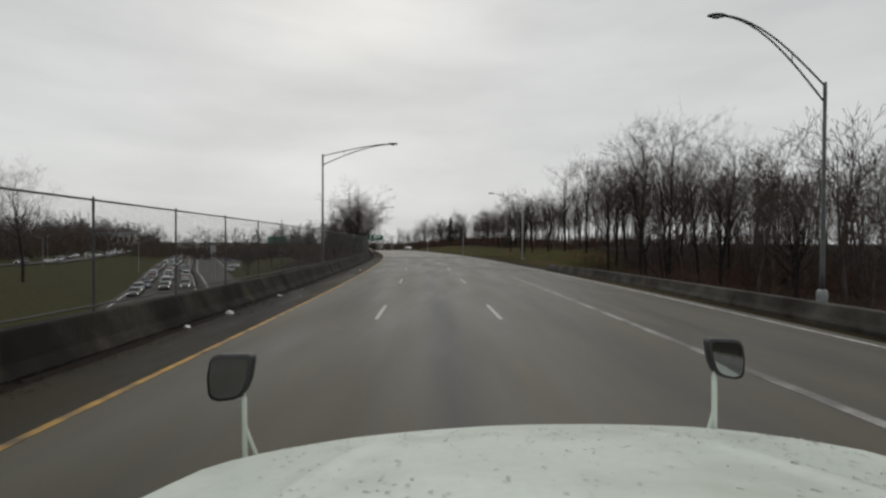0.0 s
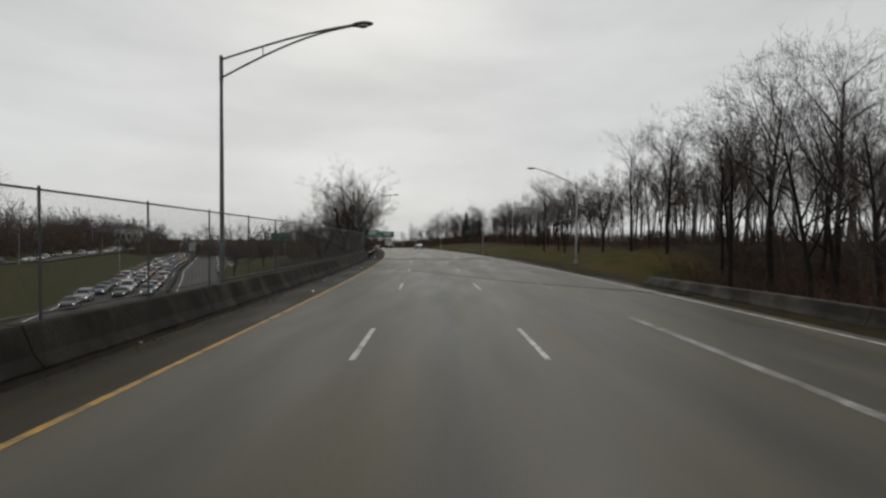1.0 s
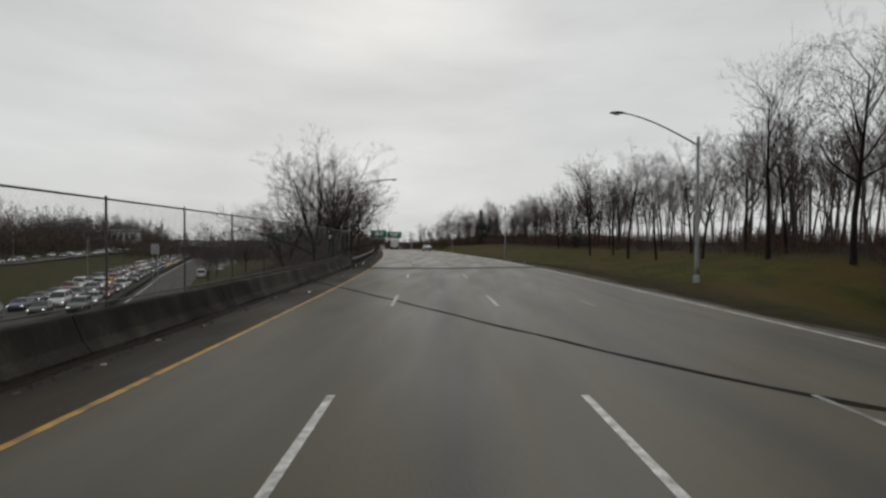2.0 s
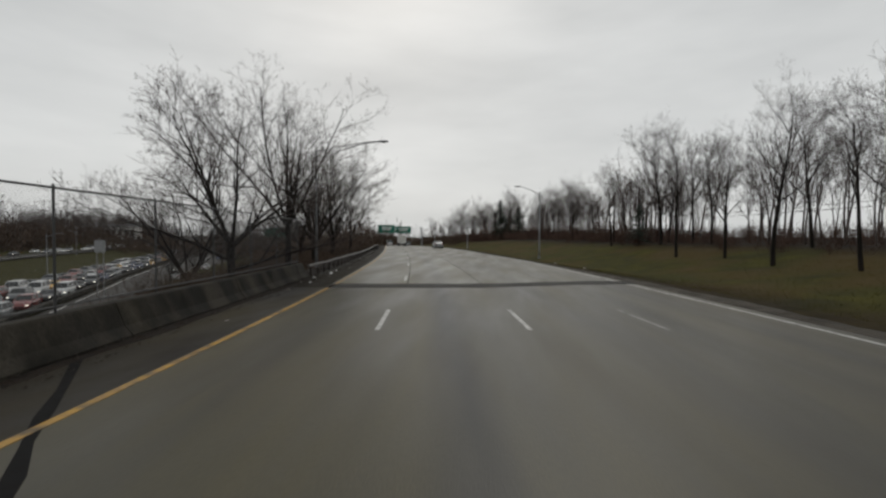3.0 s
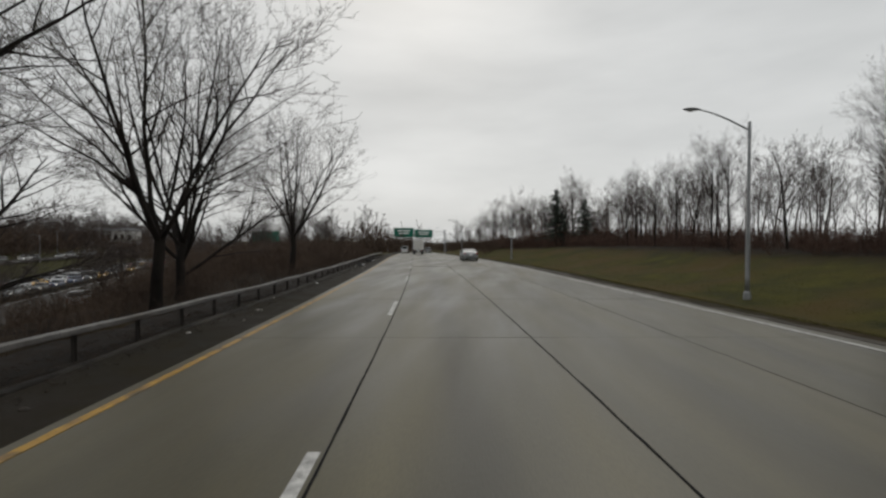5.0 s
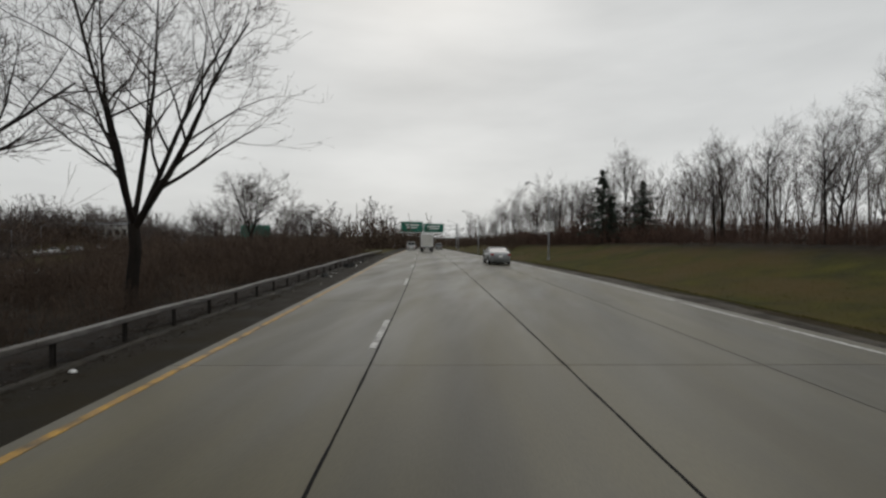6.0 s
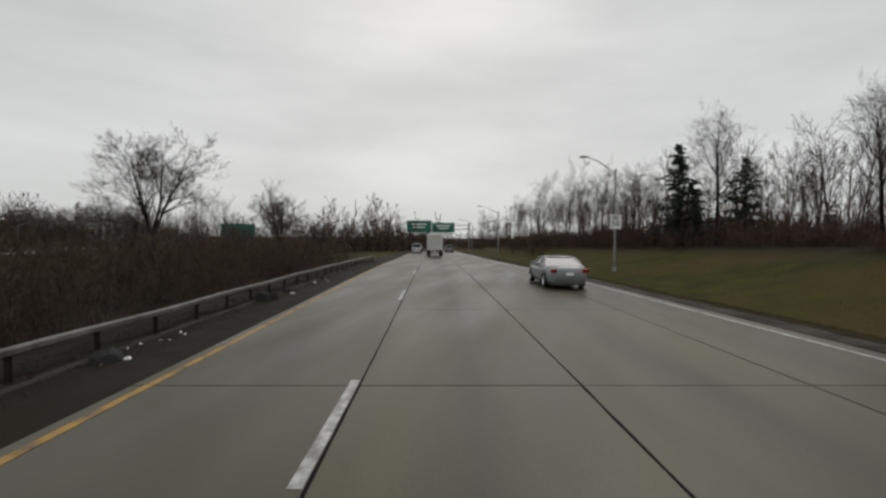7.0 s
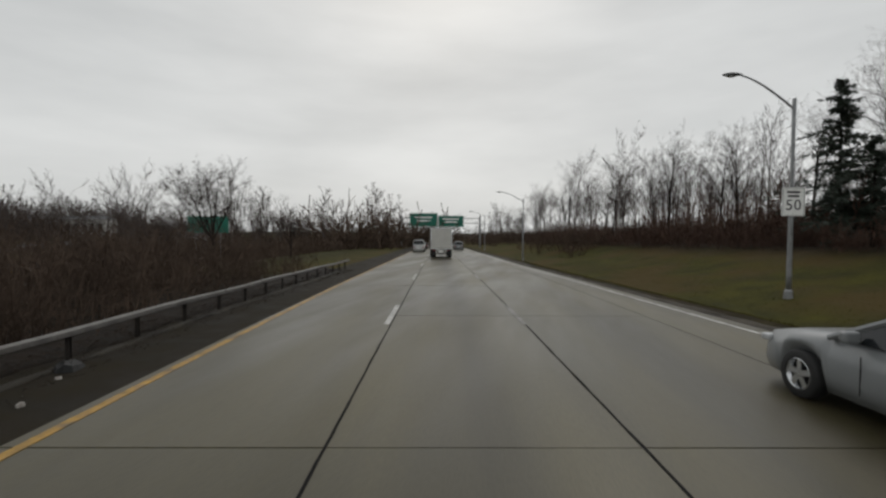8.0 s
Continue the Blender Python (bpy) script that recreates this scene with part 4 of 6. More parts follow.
def grow(rng, height, stems=1, spread=0.35, clear=0.35, upward=0.25, density=1.0, levels=4, thick=0.018, wide=1.0, tip=0.006, reach=1.0, fork=0, low=0):
    """Limbs and twigs of a bare tree: two lists of bars (thick ones, thin ones)."""
    limbs, twigs, fine = [], [], []

    def bough(p, d, r, length, level, clear=clear):
        n = 7 if level == 0 else (5 if level == 1 else (4 if level == 2 else 3))
        step = length / n
        pts, rad = [p], [r]
        for i in range(n):
            d = d + rng.normal(size=3) * ((0.07 if fork else 0.035) if level == 0 else 0.085 + 0.03 * level) + np.array([0, 0, upward * 0.35 * (0 if level == 0 else 1)])
            d = d / np.linalg.norm(d)
            p = p + d * step
            rr = max(r * (1 - 0.82 * (i + 1) / n), tip)
            (limbs if level <= 1 else (twigs if level == 2 else fine)).append((*pts[-1], *p, rad[-1], rr))
            pts.append(p)
            rad.append(rr)
        if level >= levels:
            return
        kids = {0: 13, 1: 7, 2: 6, 3: 4}.get(level, 4)
        kids = max(2, int(round(kids * density * rng.uniform(0.8, 1.2))))
        for k in range(kids):
            t = (clear + (1 - clear) * (k + rng.uniform(0, 0.9)) / kids) if level == 0 else rng.uniform(0.22, 1.0)
            x = t * n
            i = min(int(x), n - 1)
            at = pts[i] + (pts[i + 1] - pts[i]) * (x - i)
            dd = (pts[i + 1] - pts[i]) / (np.linalg.norm(pts[i + 1] - pts[i]) + 1e-9)
            lean = rng.uniform(0.45, 0.95) * wide if level == 0 else rng.uniform(0.35, 0.9)
            nd = turn(dd, rng, lean)
            if nd[2] < -0.1:
                nd[2] *= -0.3
            shrink = (0.50 * reach * (1.15 - 0.62 * t)) if level == 0 else rng.uniform(0.38, 0.62)
            bough(at, nd, max(rad[i] * rng.uniform(0.42, 0.62), tip), length * shrink, level + 1)
    if fork:
        # a short trunk that parts into spreading leaders, with low limbs near its foot
        r, p = height * thick, np.array([0, 0, -0.35])
        top = np.array([rng.normal() * 0.12, rng.normal() * 0.12, clear * height])
        for i in range(4):
            q = p + (top - p) / (4 - i) + np.append(rng.normal(size=2) * (0.04 if i < 3 else 0), 0)
            limbs.append((*p, *q, r * (1.25 - 0.07 * i) if i == 0 else r * (1.1 - 0.05 * i), r * (1.05 - 0.05 * i)))
            p = q
        for k in range(fork + low):
            out = k >= fork
            a = 2 * math.pi * (k + rng.uniform(-0.3, 0.3)) / fork + (0.5 if out else 0)
            lean = spread * (rng.uniform(1.5, 1.8) if out else rng.uniform(0.35, 1.25))
            d = np.array([math.sin(lean) * math.cos(a), math.sin(lean) * math.sin(a), math.cos(lean)])
            at = top * (rng.uniform(0.35, 0.7) if out else rng.uniform(0.86, 1.0))
            bough(at, d, r * (0.5 if out else rng.uniform(0.36, 0.6)), height * (1 - clear) * rng.uniform(0.8, 1.06), 0, 0.2)
        return limbs, twigs, fine
    for k in range(stems):
        lean = 0.04 if stems == 1 else spread * rng.uniform(0.6, 1.2)
        a = 2 * math.pi * (k + rng.uniform(-0.25, 0.25)) / stems
        d = np.array([math.sin(lean) * math.cos(a), math.sin(lean) * math.sin(a), math.cos(lean)])
        start = np.array([0.12 * math.cos(a), 0.12 * math.sin(a), -0.35]) * (stems > 1) + np.array([0, 0, -0.35]) * (stems == 1)
        bough(start, d, height * thick * (1 if stems == 1 else 0.72), height * rng.uniform(0.9, 1.05), 0)
    return limbs, twigs, fine


def join(*pieces):
    """Several (vertices, faces) pairs as one; all faces have four corners."""
    vs, fs, k = [], [], 0
    for v, f in pieces:
        vs.append(v)
        fs.append(f + k)
        k += len(v)
    return np.concatenate(vs), np.concatenate(fs)


def make_tree(name, label, seed, twig_mat, group, **kw):
    rng = np.random.default_rng(seed)
    limbs, twigs, fine = grow(rng, **kw)
    th = thing(name, label, "tree", group)
    v, f = bars(limbs, 6)
    t = new("trunk", array_mesh("trunk", v, f, bark))
    t.parent = th
    v, f = join(bars(twigs, 3), bars(fine, 1))
    c = new("crown", array_mesh("crown", v, f, twig_mat))
    c.parent, c["label"] = th, "bare branching twigs"
    return th


def place(src, s, o, size=1.0, spin=0.0, z=None, label="", lean=0.0):
    p = road(s, o)
    p.z = float(ground_height([p.x], [p.y])[0]) if z is None else z
    return put(src, p, size, spin, label, lean)


def put(src, p, size=1.0, spin=0.0, label="", lean=0.0):
    ob = copy_thing(src, Matrix.Translation(p) @ pose(0, 0, 0, 0, lean, spin) @ Matrix.Scale(size, 4))
    ob.matrix_basis = Matrix.Translation(p) @ pose(0, 0, 0, 0, lean, spin) @ Matrix.Scale(size, 4)
    if label:
        ob["label"] = label
    return ob


GROUP_R, GROUP_L = "bare trees of the wood", "bare trees by the shoulder"
TALL = "tall bare deciduous tree at the edge of a wood"
tall = [make_tree("tree", TALL, 11 + k, twig, GROUP_R, height=h, clear=c, density=d, upward=u, thick=0.0155, wide=w, levels=4, tip=0.006)
        for k, (h, c, d, u, w) in enumerate(((15, 0.40, 0.93, 0.16, 0.95), (16, 0.45, 0.9, 0.2, 0.85), (13.5, 0.30, 0.92, 0.13, 1.05), (14.5, 0.42, 0.9, 0.22, 0.8)))]
rich = [make_tree("tree", TALL, 31 + k, twig, GROUP_R, height=h, clear=c, density=0.98, upward=u * 0.8, thick=0.0165, wide=w, levels=4, tip=0.006)
        for k, (h, c, u, w) in enumerate(((15.5, 0.38, 0.22, 1.0), (16.5, 0.42, 0.26, 0.9), (14.0, 0.3, 0.18, 1.1)))]
VASE = "bare many-stemmed tree leaning over the shoulder"
vase = [make_tree("tree", VASE, 51 + k, tm, GROUP_L, height=h, fork=n, low=lo, spread=sp, clear=c, density=0.8, upward=0.12, thick=0.0225, wide=0.95, levels=4, tip=0.005, reach=0.95)
        for k, (h, n, lo, sp, c, tm) in enumerate(((8.3, 6, 3, 0.80, 0.24, twig), (10.2, 5, 1, 0.6, 0.16, twig), (10.8, 5, 0, 0.55, 0.2, twig), (9.8, 5, 0, 0.66, 0.16, twig)))]
fan = [make_tree("tree", "bare tree with a short trunk and spreading limbs by the shoulder", 81 + k, tm, GROUP_L, height=h, fork=n, low=0, spread=sp, clear=c, density=0.66, upward=0.10, thick=0.0175, wide=1.0, levels=4, tip=0.005, reach=0.95)
       for k, (h, n, sp, c, tm) in enumerate(((11.4, 6, 0.60, 0.25, twig), (10.0, 6, 0.60, 0.22, bud_twig), (11.0, 6, 0.55, 0.2, twig)))]
lone = make_tree("tree", "rounded bare tree standing alone in brush", 71, twig, "lone bare trees", height=8.6, fork=6, spread=0.56, clear=0.30, density=0.8, upward=0.05, thick=0.019, wide=1.0, levels=4, tip=0.006, reach=0.95)


def conifer(seed, height, base):
    """A dark spruce: whorls of drooping boughs with needle sprays."""
    rng = np.random.default_rng(seed)
    th = thing("conifer", "dark green ragged conifer among bare trees", "tree", "conifers")
    part("trunk", Shape().tube([(0, 0, -0.3 + (height + 0.3) * k / 8) for k in range(9)], [0.16 * (1 - k / 8.4) for k in range(9)], 8), bark, th)
    segs, leaf_v, leaf_f = [], [], []
    z = 0.09 * height
    while z < height * 0.99:
        k = 1 - (z / height)
        reach = base * (k ** 0.8) * rng.uniform(0.65, 1.1) + 0.12
        for j in range(1):
            a = rng.uniform(0, 2 * math.pi)
            zj = z
            droop = rng.uniform(0.1, 0.5)
            L = reach * rng.uniform(0.3, 1.2)
            out = np.array([math.cos(a), math.sin(a), 0])
            n = 5
            prev = np.array([0, 0, zj])
            for i in range(n):
                tt = (i + 1) / n
                p = np.array([0, 0, zj]) + out * L * tt + np.array([0, 0, L * (0.22 * tt - droop * tt * tt)])
                segs.append((*prev, *p, 0.025 * (1 - 0.7 * tt) + 0.004, 0.025 * (1 - 0.75 * tt) + 0.003))
                for c in range(15):
                    b = prev + (p - prev) * rng.uniform()
                    side = np.cross(out, [0, 0, 1]) * rng.choice([-1, 1])
                    d = out * rng.uniform(0.1, 0.7) + side * rng.uniform(0.3, 1.0) + np.array([0, 0, rng.uniform(-0.75, 0.45)])
                    d /= np.linalg.norm(d)
                    ln = rng.uniform(0.25, 0.6) * (0.55 + 0.6 * k)
                    w = np.cross(d, rng.normal(size=3))
                    w = w / (np.linalg.norm(w) + 1e-9) * rng.uniform(0.02, 0.05)
                    m0 = len(leaf_v)
                    leaf_v += [b - w * 0.4, b + w * 0.4, b + d * ln * 0.6 + w, b + d * ln, b + d * ln * 0.6 - w]
                    leaf_f += [(m0, m0 + 1, m0 + 2), (m0, m0 + 2, m0 + 4), (m0 + 4, m0 + 2, m0 + 3)]
                prev = p
        z += rng.uniform(0.05, 0.13)
    v, f = bars(segs, 4)
    b = new("branching", array_mesh("branching", v, f, bark))
    b.parent, b["kind"] = th, "stuff"
    n = new("foliage", array_mesh("foliage", leaf_v, leaf_f, needle))
    n.parent, n["label"], n["kind"] = th, "dark green needle sprays", "stuff"
    return th


rnd = random.Random(7)
# front of the wood: (s, o, variant list, number, size)
front = [
    (48.4, 24.0, rich, 0, 0.97), (44.0, 24.5, tall, 1, 0.85), (41.5, 21.0, rich, 2, 0.81), (37.2, 20.3, tall, 3, 0.83), (38.5, 26, rich, 1, 0.77), (34.0, 21.0, rich, 1, 0.70), (31.0, 20.5, tall, 0, 0.65),
    (30.0, 25.5, tall, 2, 0.70), (27.0, 22.5, rich, 0, 0.61), (24.5, 20.5, tall, 3, 0.58), (22.5, 25.0, tall, 1, 0.63), (19.5, 21.5, rich, 2, 0.58), (47.5, 28.0, tall, 2, 0.85), (45.5, 19.0, tall, 0, 0.72),
    (50.5, 30.0, rich, 1, 0.72), (43.0, 30.0, tall, 3, 0.74), (35.5, 30.0, rich, 0, 0.68), (32.5, 17.5, tall, 2, 0.59),
    (52.0, 23.0, tall, 3, 0.70), (54.5, 25.5, tall, 0, 0.66), (57.0, 21.5, rich, 1, 0.60), (61.0, 20.2, tall, 1, 0.60), (63.5, 23.5, tall, 3, 0.58), (66.5, 19.8, rich, 2, 0.58), (69.0, 25.0, tall, 0, 0.62),
    (71.5, 22.2, tall, 2, 0.68), (71.0, 18.9, tall, 3, 0.6), (76.3, 19.2, rich, 1, 0.62), (82.0, 20.5, rich, 2, 0.60), (79.5, 24.5, tall, 0, 0.64), (87.2, 20.2, tall, 1, 0.58), (90.5, 25.5, rich, 0, 0.62),
    (93.3, 25.6, tall, 3, 0.66), (96.1, 24.1, rich, 1, 0.66), (99.5, 27, tall, 2, 0.60), (103.5, 22.5, tall, 0, 0.54), (105, 29, rich, 2, 0.66),
    (108.0, 25.0, tall, 1, 0.54), (111.5, 28.5, tall, 3, 0.64), (115.8, 33.5, rich, 0, 0.70), (118.5, 27, tall, 2, 0.60), (122.8, 25.5, rich, 1, 0.60), (126.5, 26.5, tall, 1, 0.62),
    (129.5, 29.0, tall, 0, 0.62), (133.0, 27, tall, 3, 0.66), (136.5, 31, rich, 2, 0.70), (141, 29, tall, 1, 0.58), (147.0, 28.5, tall, 2, 0.68), (150.5, 31.5, tall, 3, 0.70),
    (154.0, 34, rich, 1, 0.66), (161.2, 25.8, rich, 1, 0.68), (167.5, 30, tall, 1, 0.56), (171.0, 27.5, tall, 3, 0.54), (176.0, 25.5, tall, 0, 0.52), (181.0, 27.0, tall, 2, 0.54),
    (186.0, 24.5, rich, 1, 0.46), (192.0, 26.0, tall, 3, 0.48), (199, 23.5, tall, 0, 0.44), (206, 25, tall, 2, 0.44), (214, 22, tall, 1, 0.42), (222, 24, rich, 2, 0.42), (231, 20.5, tall, 3, 0.42)]
for s, o, kinds, k, size in front:
    place(kinds[k], s, o, size * rnd.uniform(0.96, 1.04) * float(np.interp(s, [22, 34, 42, 52, 72, 82, 100, 120, 160, 170, 195, 206], [0.74, 0.84, 1.0, 1.05, 0.80, 0.84, 0.93, 0.84, 0.88, 1.15, 1.2, 1.5])), rnd.uniform(0, 360))
# trees by the left shoulder
for s, o, k, size, spin, lean in ((73.2, -9.2, 0, 0.98, 20, 0), (75.5, -12.4, 3, 0.7, 140, 0), (96, -11.5, 0, 0.85, 80, 0), (109, -12.5, 1, 0.85, 30, 0)):
    place(vase[k], s, o, size, spin, lean=lean)
for s, o, k, size, spin in ((81.8, -9.0, 0, 1.04, 75), (91.2, -9.2, 1, 0.98, 300), (89.4, -8.9, 2, 0.9, 20), (101.0, -9.3, 2, 1.06, 160), (103.3, -9.8, 1, 1.0, 40), (116.2, -9.1, 0, 0.93, 345)):
    place(fan[k], s, o, size, spin)
put(rich[1], (-88, 96, LOW_Z + 1.0), 1.2, 40, "tall bare tree beyond the lower highway")
put(rich[2], (-86, 88, LOW_Z + 1.0), 1.2, 200, "tall bare tree beyond the lower highway")
put(rich[0], (-97, 92, LOW_Z + 1.4), 1.05, 140, "tall bare tree beyond the lower highway")
rest = [(148.8, -17.7, 1.0, 40), (158, -25, 0.8, 100), (172.6, -17.4, 0.86, 150), (139, -34, 0.8, 10), (181, -26, 0.6, 270), (190, -17, 0.55, 60), (152, -44, 0.8, 200), (128, -38, 0.8, 300)]
for s, o, size, spin in rest:
    place(lone, s, o, size, spin)
pines = [conifer(5, 10.5, 4.9), conifer(9, 8.0, 4.3)]
place(pines[0], 164.6, 24.0, 0.96, 30)
place(pines[1], 163.0, 24.6, 0.80, 100)
place(pines[1], 159.5, 27.2, 0.98, 200)
place(pines[0], 99.5, 23.6, 0.42, 70)
for src in tall + rich + vase + fan + [lone] + pines:
    for o in (src, *src.children_recursive):
        bpy.data.objects.remove(o)


def scatter(name, label, spots, sources, material, kind_category, seed):
    """Many alike plants joined into one mesh; sources are (vertices, faces) arrays."""
    rng = np.random.default_rng(seed)
    vs, fs, k = [], [], 0
    zs = ground_height(np.array([p[0] for p in spots]), np.array([p[1] for p in spots]))
    for (x, y, size), z in zip(spots, zs):
        v, f = sources[int(rng.integers(len(sources)))]
        a = rng.uniform(0, 2 * math.pi)
        c, s = math.cos(a), math.sin(a)
        w = np.column_stack([v[:, 0] * c - v[:, 1] * s, v[:, 0] * s + v[:, 1] * c, v[:, 2]]) * size
        vs.append(w + np.array([x, y, z]))
        fs.append(f + k)
        k += len(v)
    ob = new(name, array_mesh(name, np.concatenate(vs), np.concatenate(fs), material))
    return tagged(ob, label, kind_category, kind="stuff")


# the depth of the wood and the far tree lines
far_kinds = []
for k in range(5):
    rng = np.random.default_rng(100 + k)
    limbs, twigs, fine = grow(rng, height=13.0, clear=0.32 + 0.03 * k, density=0.72, upward=0.3, thick=0.015, wide=0.85, levels=3, tip=0.016)
    far_kinds.append(join(bars(limbs, 3), bars(twigs + fine, 1)))
rng = np.random.default_rng(3)
spots = []
for _ in range(390):
    s, d = float(rng.choice([rng.uniform(8, 70), rng.uniform(55, 225), rng.uniform(70, 245), rng.uniform(140, 245)])), rng.uniform(0, 1) ** 1.3
    o = 25 + 5 * smooth(90, 130, s) + 42 * d
    p = road(s, o)
    spots.append((p.x, p.y, rng.uniform(0.5, 0.85) * (1.0 if s < 60 else (0.84 if s < 150 else 0.95))))
for k in range(115):
    p = road(rng.uniform(20, 62), rng.uniform(30, 60)) if k < 60 else road(rng.uniform(55, 98), rng.uniform(27, 58))
    spots.append((p.x, p.y, rng.uniform(0.55, 0.88)))
scatter("woodland", "deep rows of bare grey trees in the wood", spots, far_kinds, twig, "woodland", 1)
far_small = []
for k in range(4):
    rng2 = np.random.default_rng(200 + k)
    limbs, twigs, fine = grow(rng2, height=11.0, clear=0.2, density=0.52, upward=0.25, thick=0.017, wide=1.0, levels=3, tip=0.045)
    far_small.append(join(bars(limbs, 3), bars(twigs + fine, 1)))
spots = []
for _ in range(100):
    # beyond the lower roads, and round the end of the view
    x = rng.uniform(-360, -60)
    y = 235 + (-x) * rng.uniform(0.15, 0.5) + rng.uniform(0, 60)
    spots.append((x, y, rng.uniform(0.95, 1.6)))
near_spots = []
for _ in range(80):
    s, side = rng.uniform(195, 330), rng.choice([-1, 1])
    o = side * rng.uniform(17, 42) + (2 if side > 0 else -5)
    p = road(s, o)
    near_spots.append((p.x, p.y, rng.uniform(0.55, 0.95)))
for _ in range(60):
    spots.append((rng.uniform(-130, 0), rng.uniform(345, 430), rng.uniform(0.7, 1.1)))
for _ in range(60):
    s = rng.uniform(178, 280)
    p = road(s, -rng.uniform(22, 38) - (s - 160) * rng.uniform(0.0, 0.6))
    near_spots.append((p.x, p.y, rng.uniform(0.4, 0.85)))
scatter("roadside_trees", "bare grey trees beside the road ahead", near_spots, far_kinds, twig, "woodland", 4)
for _ in range(330):
    y = rng.uniform(20, 440)
    spots.append((float(far_x(y)) - 12 - rng.uniform(0, 1) ** 1.5 * 60, y, rng.uniform(0.85, 1.3) if rng.uniform() < 0.85 else rng.uniform(1.3, 1.75)))
scatter("far_trees", "distant line of bare trees beyond the roads", spots, far_small, twig, "woodland", 2)


# ---------------------------------------------------------------- brush and grass
def shrub(seed, stems, height, width, tip=0.004, forks=4, k=1.0):
    rng = np.random.default_rng(seed)
    segs = []
    for _ in range(stems):
        b = np.array([rng.normal() * width * 0.3, rng.normal() * width * 0.3, -0.1])
        d = np.array([rng.normal() * 0.35, rng.normal() * 0.35, 1.0])
        d /= np.linalg.norm(d)
        L = height * rng.uniform(0.5, 1.1)
        p = b
        for i in range(3):
            q = p + (d + rng.normal(size=3) * 0.18) * L / 3
            segs.append((*p, *q, (0.010 - 0.002 * i) * k, (0.008 - 0.002 * i) * k))
            for _ in range(forks if i else 1):
                e = d + rng.normal(size=3) * 0.65
                e /= np.linalg.norm(e)
                a = p + (q - p) * rng.uniform()
                segs.append((*a, *(a + e * L * rng.uniform(0.15, 0.35)), 0.006 * k, tip))
            p = q
    return bars(segs, 1)


thickets = [shrub(300 + k, 25, 1.5, 1.6, 0.003, 4, 0.85) for k in range(5)]
hedges = [shrub(320 + k, 22, 2.2, 2.4, 0.009, 5, 1.8) for k in range(4)]
rng = np.random.default_rng(12)
spots = []
for _ in range(720):
    s = rng.uniform(79, 167)
    w = float(np.interp(s, [79, 100, 140, 182], [5, 10, 20, 20]))
    o = -7.9 - w * rng.uniform(0, 1) ** 1.2
    size = rng.uniform(0.6, 1.25) * float(np.interp(s, [79, 88, 112, 124, 135], [0.5, 0.7, 0.8, 1.25, 1.5])) * float(np.interp(-o, [8, 11, 24], [0.7, 1.0, 1.2]))
    p = road(s, o)
    spots.append((p.x, p.y, size))
for _ in range(110):
    s = rng.uniform(66, 84)
    p = road(s, -8.5 - float(np.interp(s, [66, 84], [3.0, 6.0])) * rng.uniform(0, 1))
    spots.append((p.x, p.y, rng.uniform(0.45, 0.95)))
scatter("brush", "dense dry brown brush behind the guardrail", spots, thickets, brush_mat, "brush", 5)
spots = []
for _ in range(620):
    s = rng.uniform(-5, 225)
    o = right_edge(s) + float(np.interp(s, [0, 40, 60, 100, 125, 215], [6.5, 9.0, 11.5, 14.0, 15.0, 14.0])) + 26 * rng.uniform(0, 1) ** 1.5
    p = road(s, o)
    spots.append((p.x, p.y, rng.uniform(0.45, 0.95) * float(np.interp(s, [0, 45, 60, 70, 100, 145, 158, 200], [1.4, 1.35, 0.85, 0.62, 0.7, 0.7, 1.15, 1.25]))))
for _ in range(260):
    s = rng.uniform(40, 235)
    p = road(s, right_edge(s) + rng.uniform(17, 50))
    spots.append((p.x, p.y, rng.uniform(1.2, 2.6) * float(np.interp(s, [40, 70, 145, 160], [0.6, 0.42, 0.42, 0.9]))))
for _ in range(330):
    s = rng.uniform(88, 240)
    p = road(s, right_edge(s) + float(np.interp(s, [88, 125, 155, 170, 215], [14.0, 17.0, 17.0, 15.5, 13.0])) + rng.uniform(0, 7))
    lump = 0.78 + 0.34 * math.sin(0.19 * s) * math.sin(0.071 * s + 1.0) + 0.16 * math.sin(0.53 * s + 0.4)
    spots.append((p.x, p.y, rng.uniform(0.9, 1.7) * lump * float(np.interp(s, [88, 145, 157], [0.55, 0.55, 0.78]))))
scatter("undergrowth", "low reddish-brown undergrowth along the wood's edge", spots, hedges, red_twig, "brush", 6)
spots = []
for _ in range(270):
    x = rng.uniform(-380, -40)
    y = 215 + (-x) * rng.uniform(0.1, 0.45) + rng.uniform(0, 50)
    spots.append((x, y, rng.uniform(1.8, 4.4)))
scrub = []
for _ in range(230):
    s, side = rng.uniform(190, 340), rng.choice([-1, 1])
    p = road(s, rng.uniform(15, 26) if side > 0 else -rng.uniform(21, 34))
    scrub.append((p.x, p.y, rng.uniform(0.8, 1.7)))
scatter("roadside_scrub", "brown leafless scrub beyond the grass verges", scrub, hedges, brush_mat, "brush", 9)
for _ in range(420):
    y = rng.uniform(20, 440)
    spots.append((float(far_x(y)) - 11 - rng.uniform(0, 40), y, rng.uniform(2.6, 4.3)))
for _ in range(120):
    spots.append((rng.uniform(-150, 20), rng.uniform(335, 420), rng.uniform(1.5, 3.0)))
far_hedges = [shrub(340 + k, 17, 2.4, 3.0, 0.024, 4, 3.8) for k in range(4)]
scatter("far_hedges", "distant dark brown hedges and scrub", spots, far_hedges, brush_mat, "brush", 8)

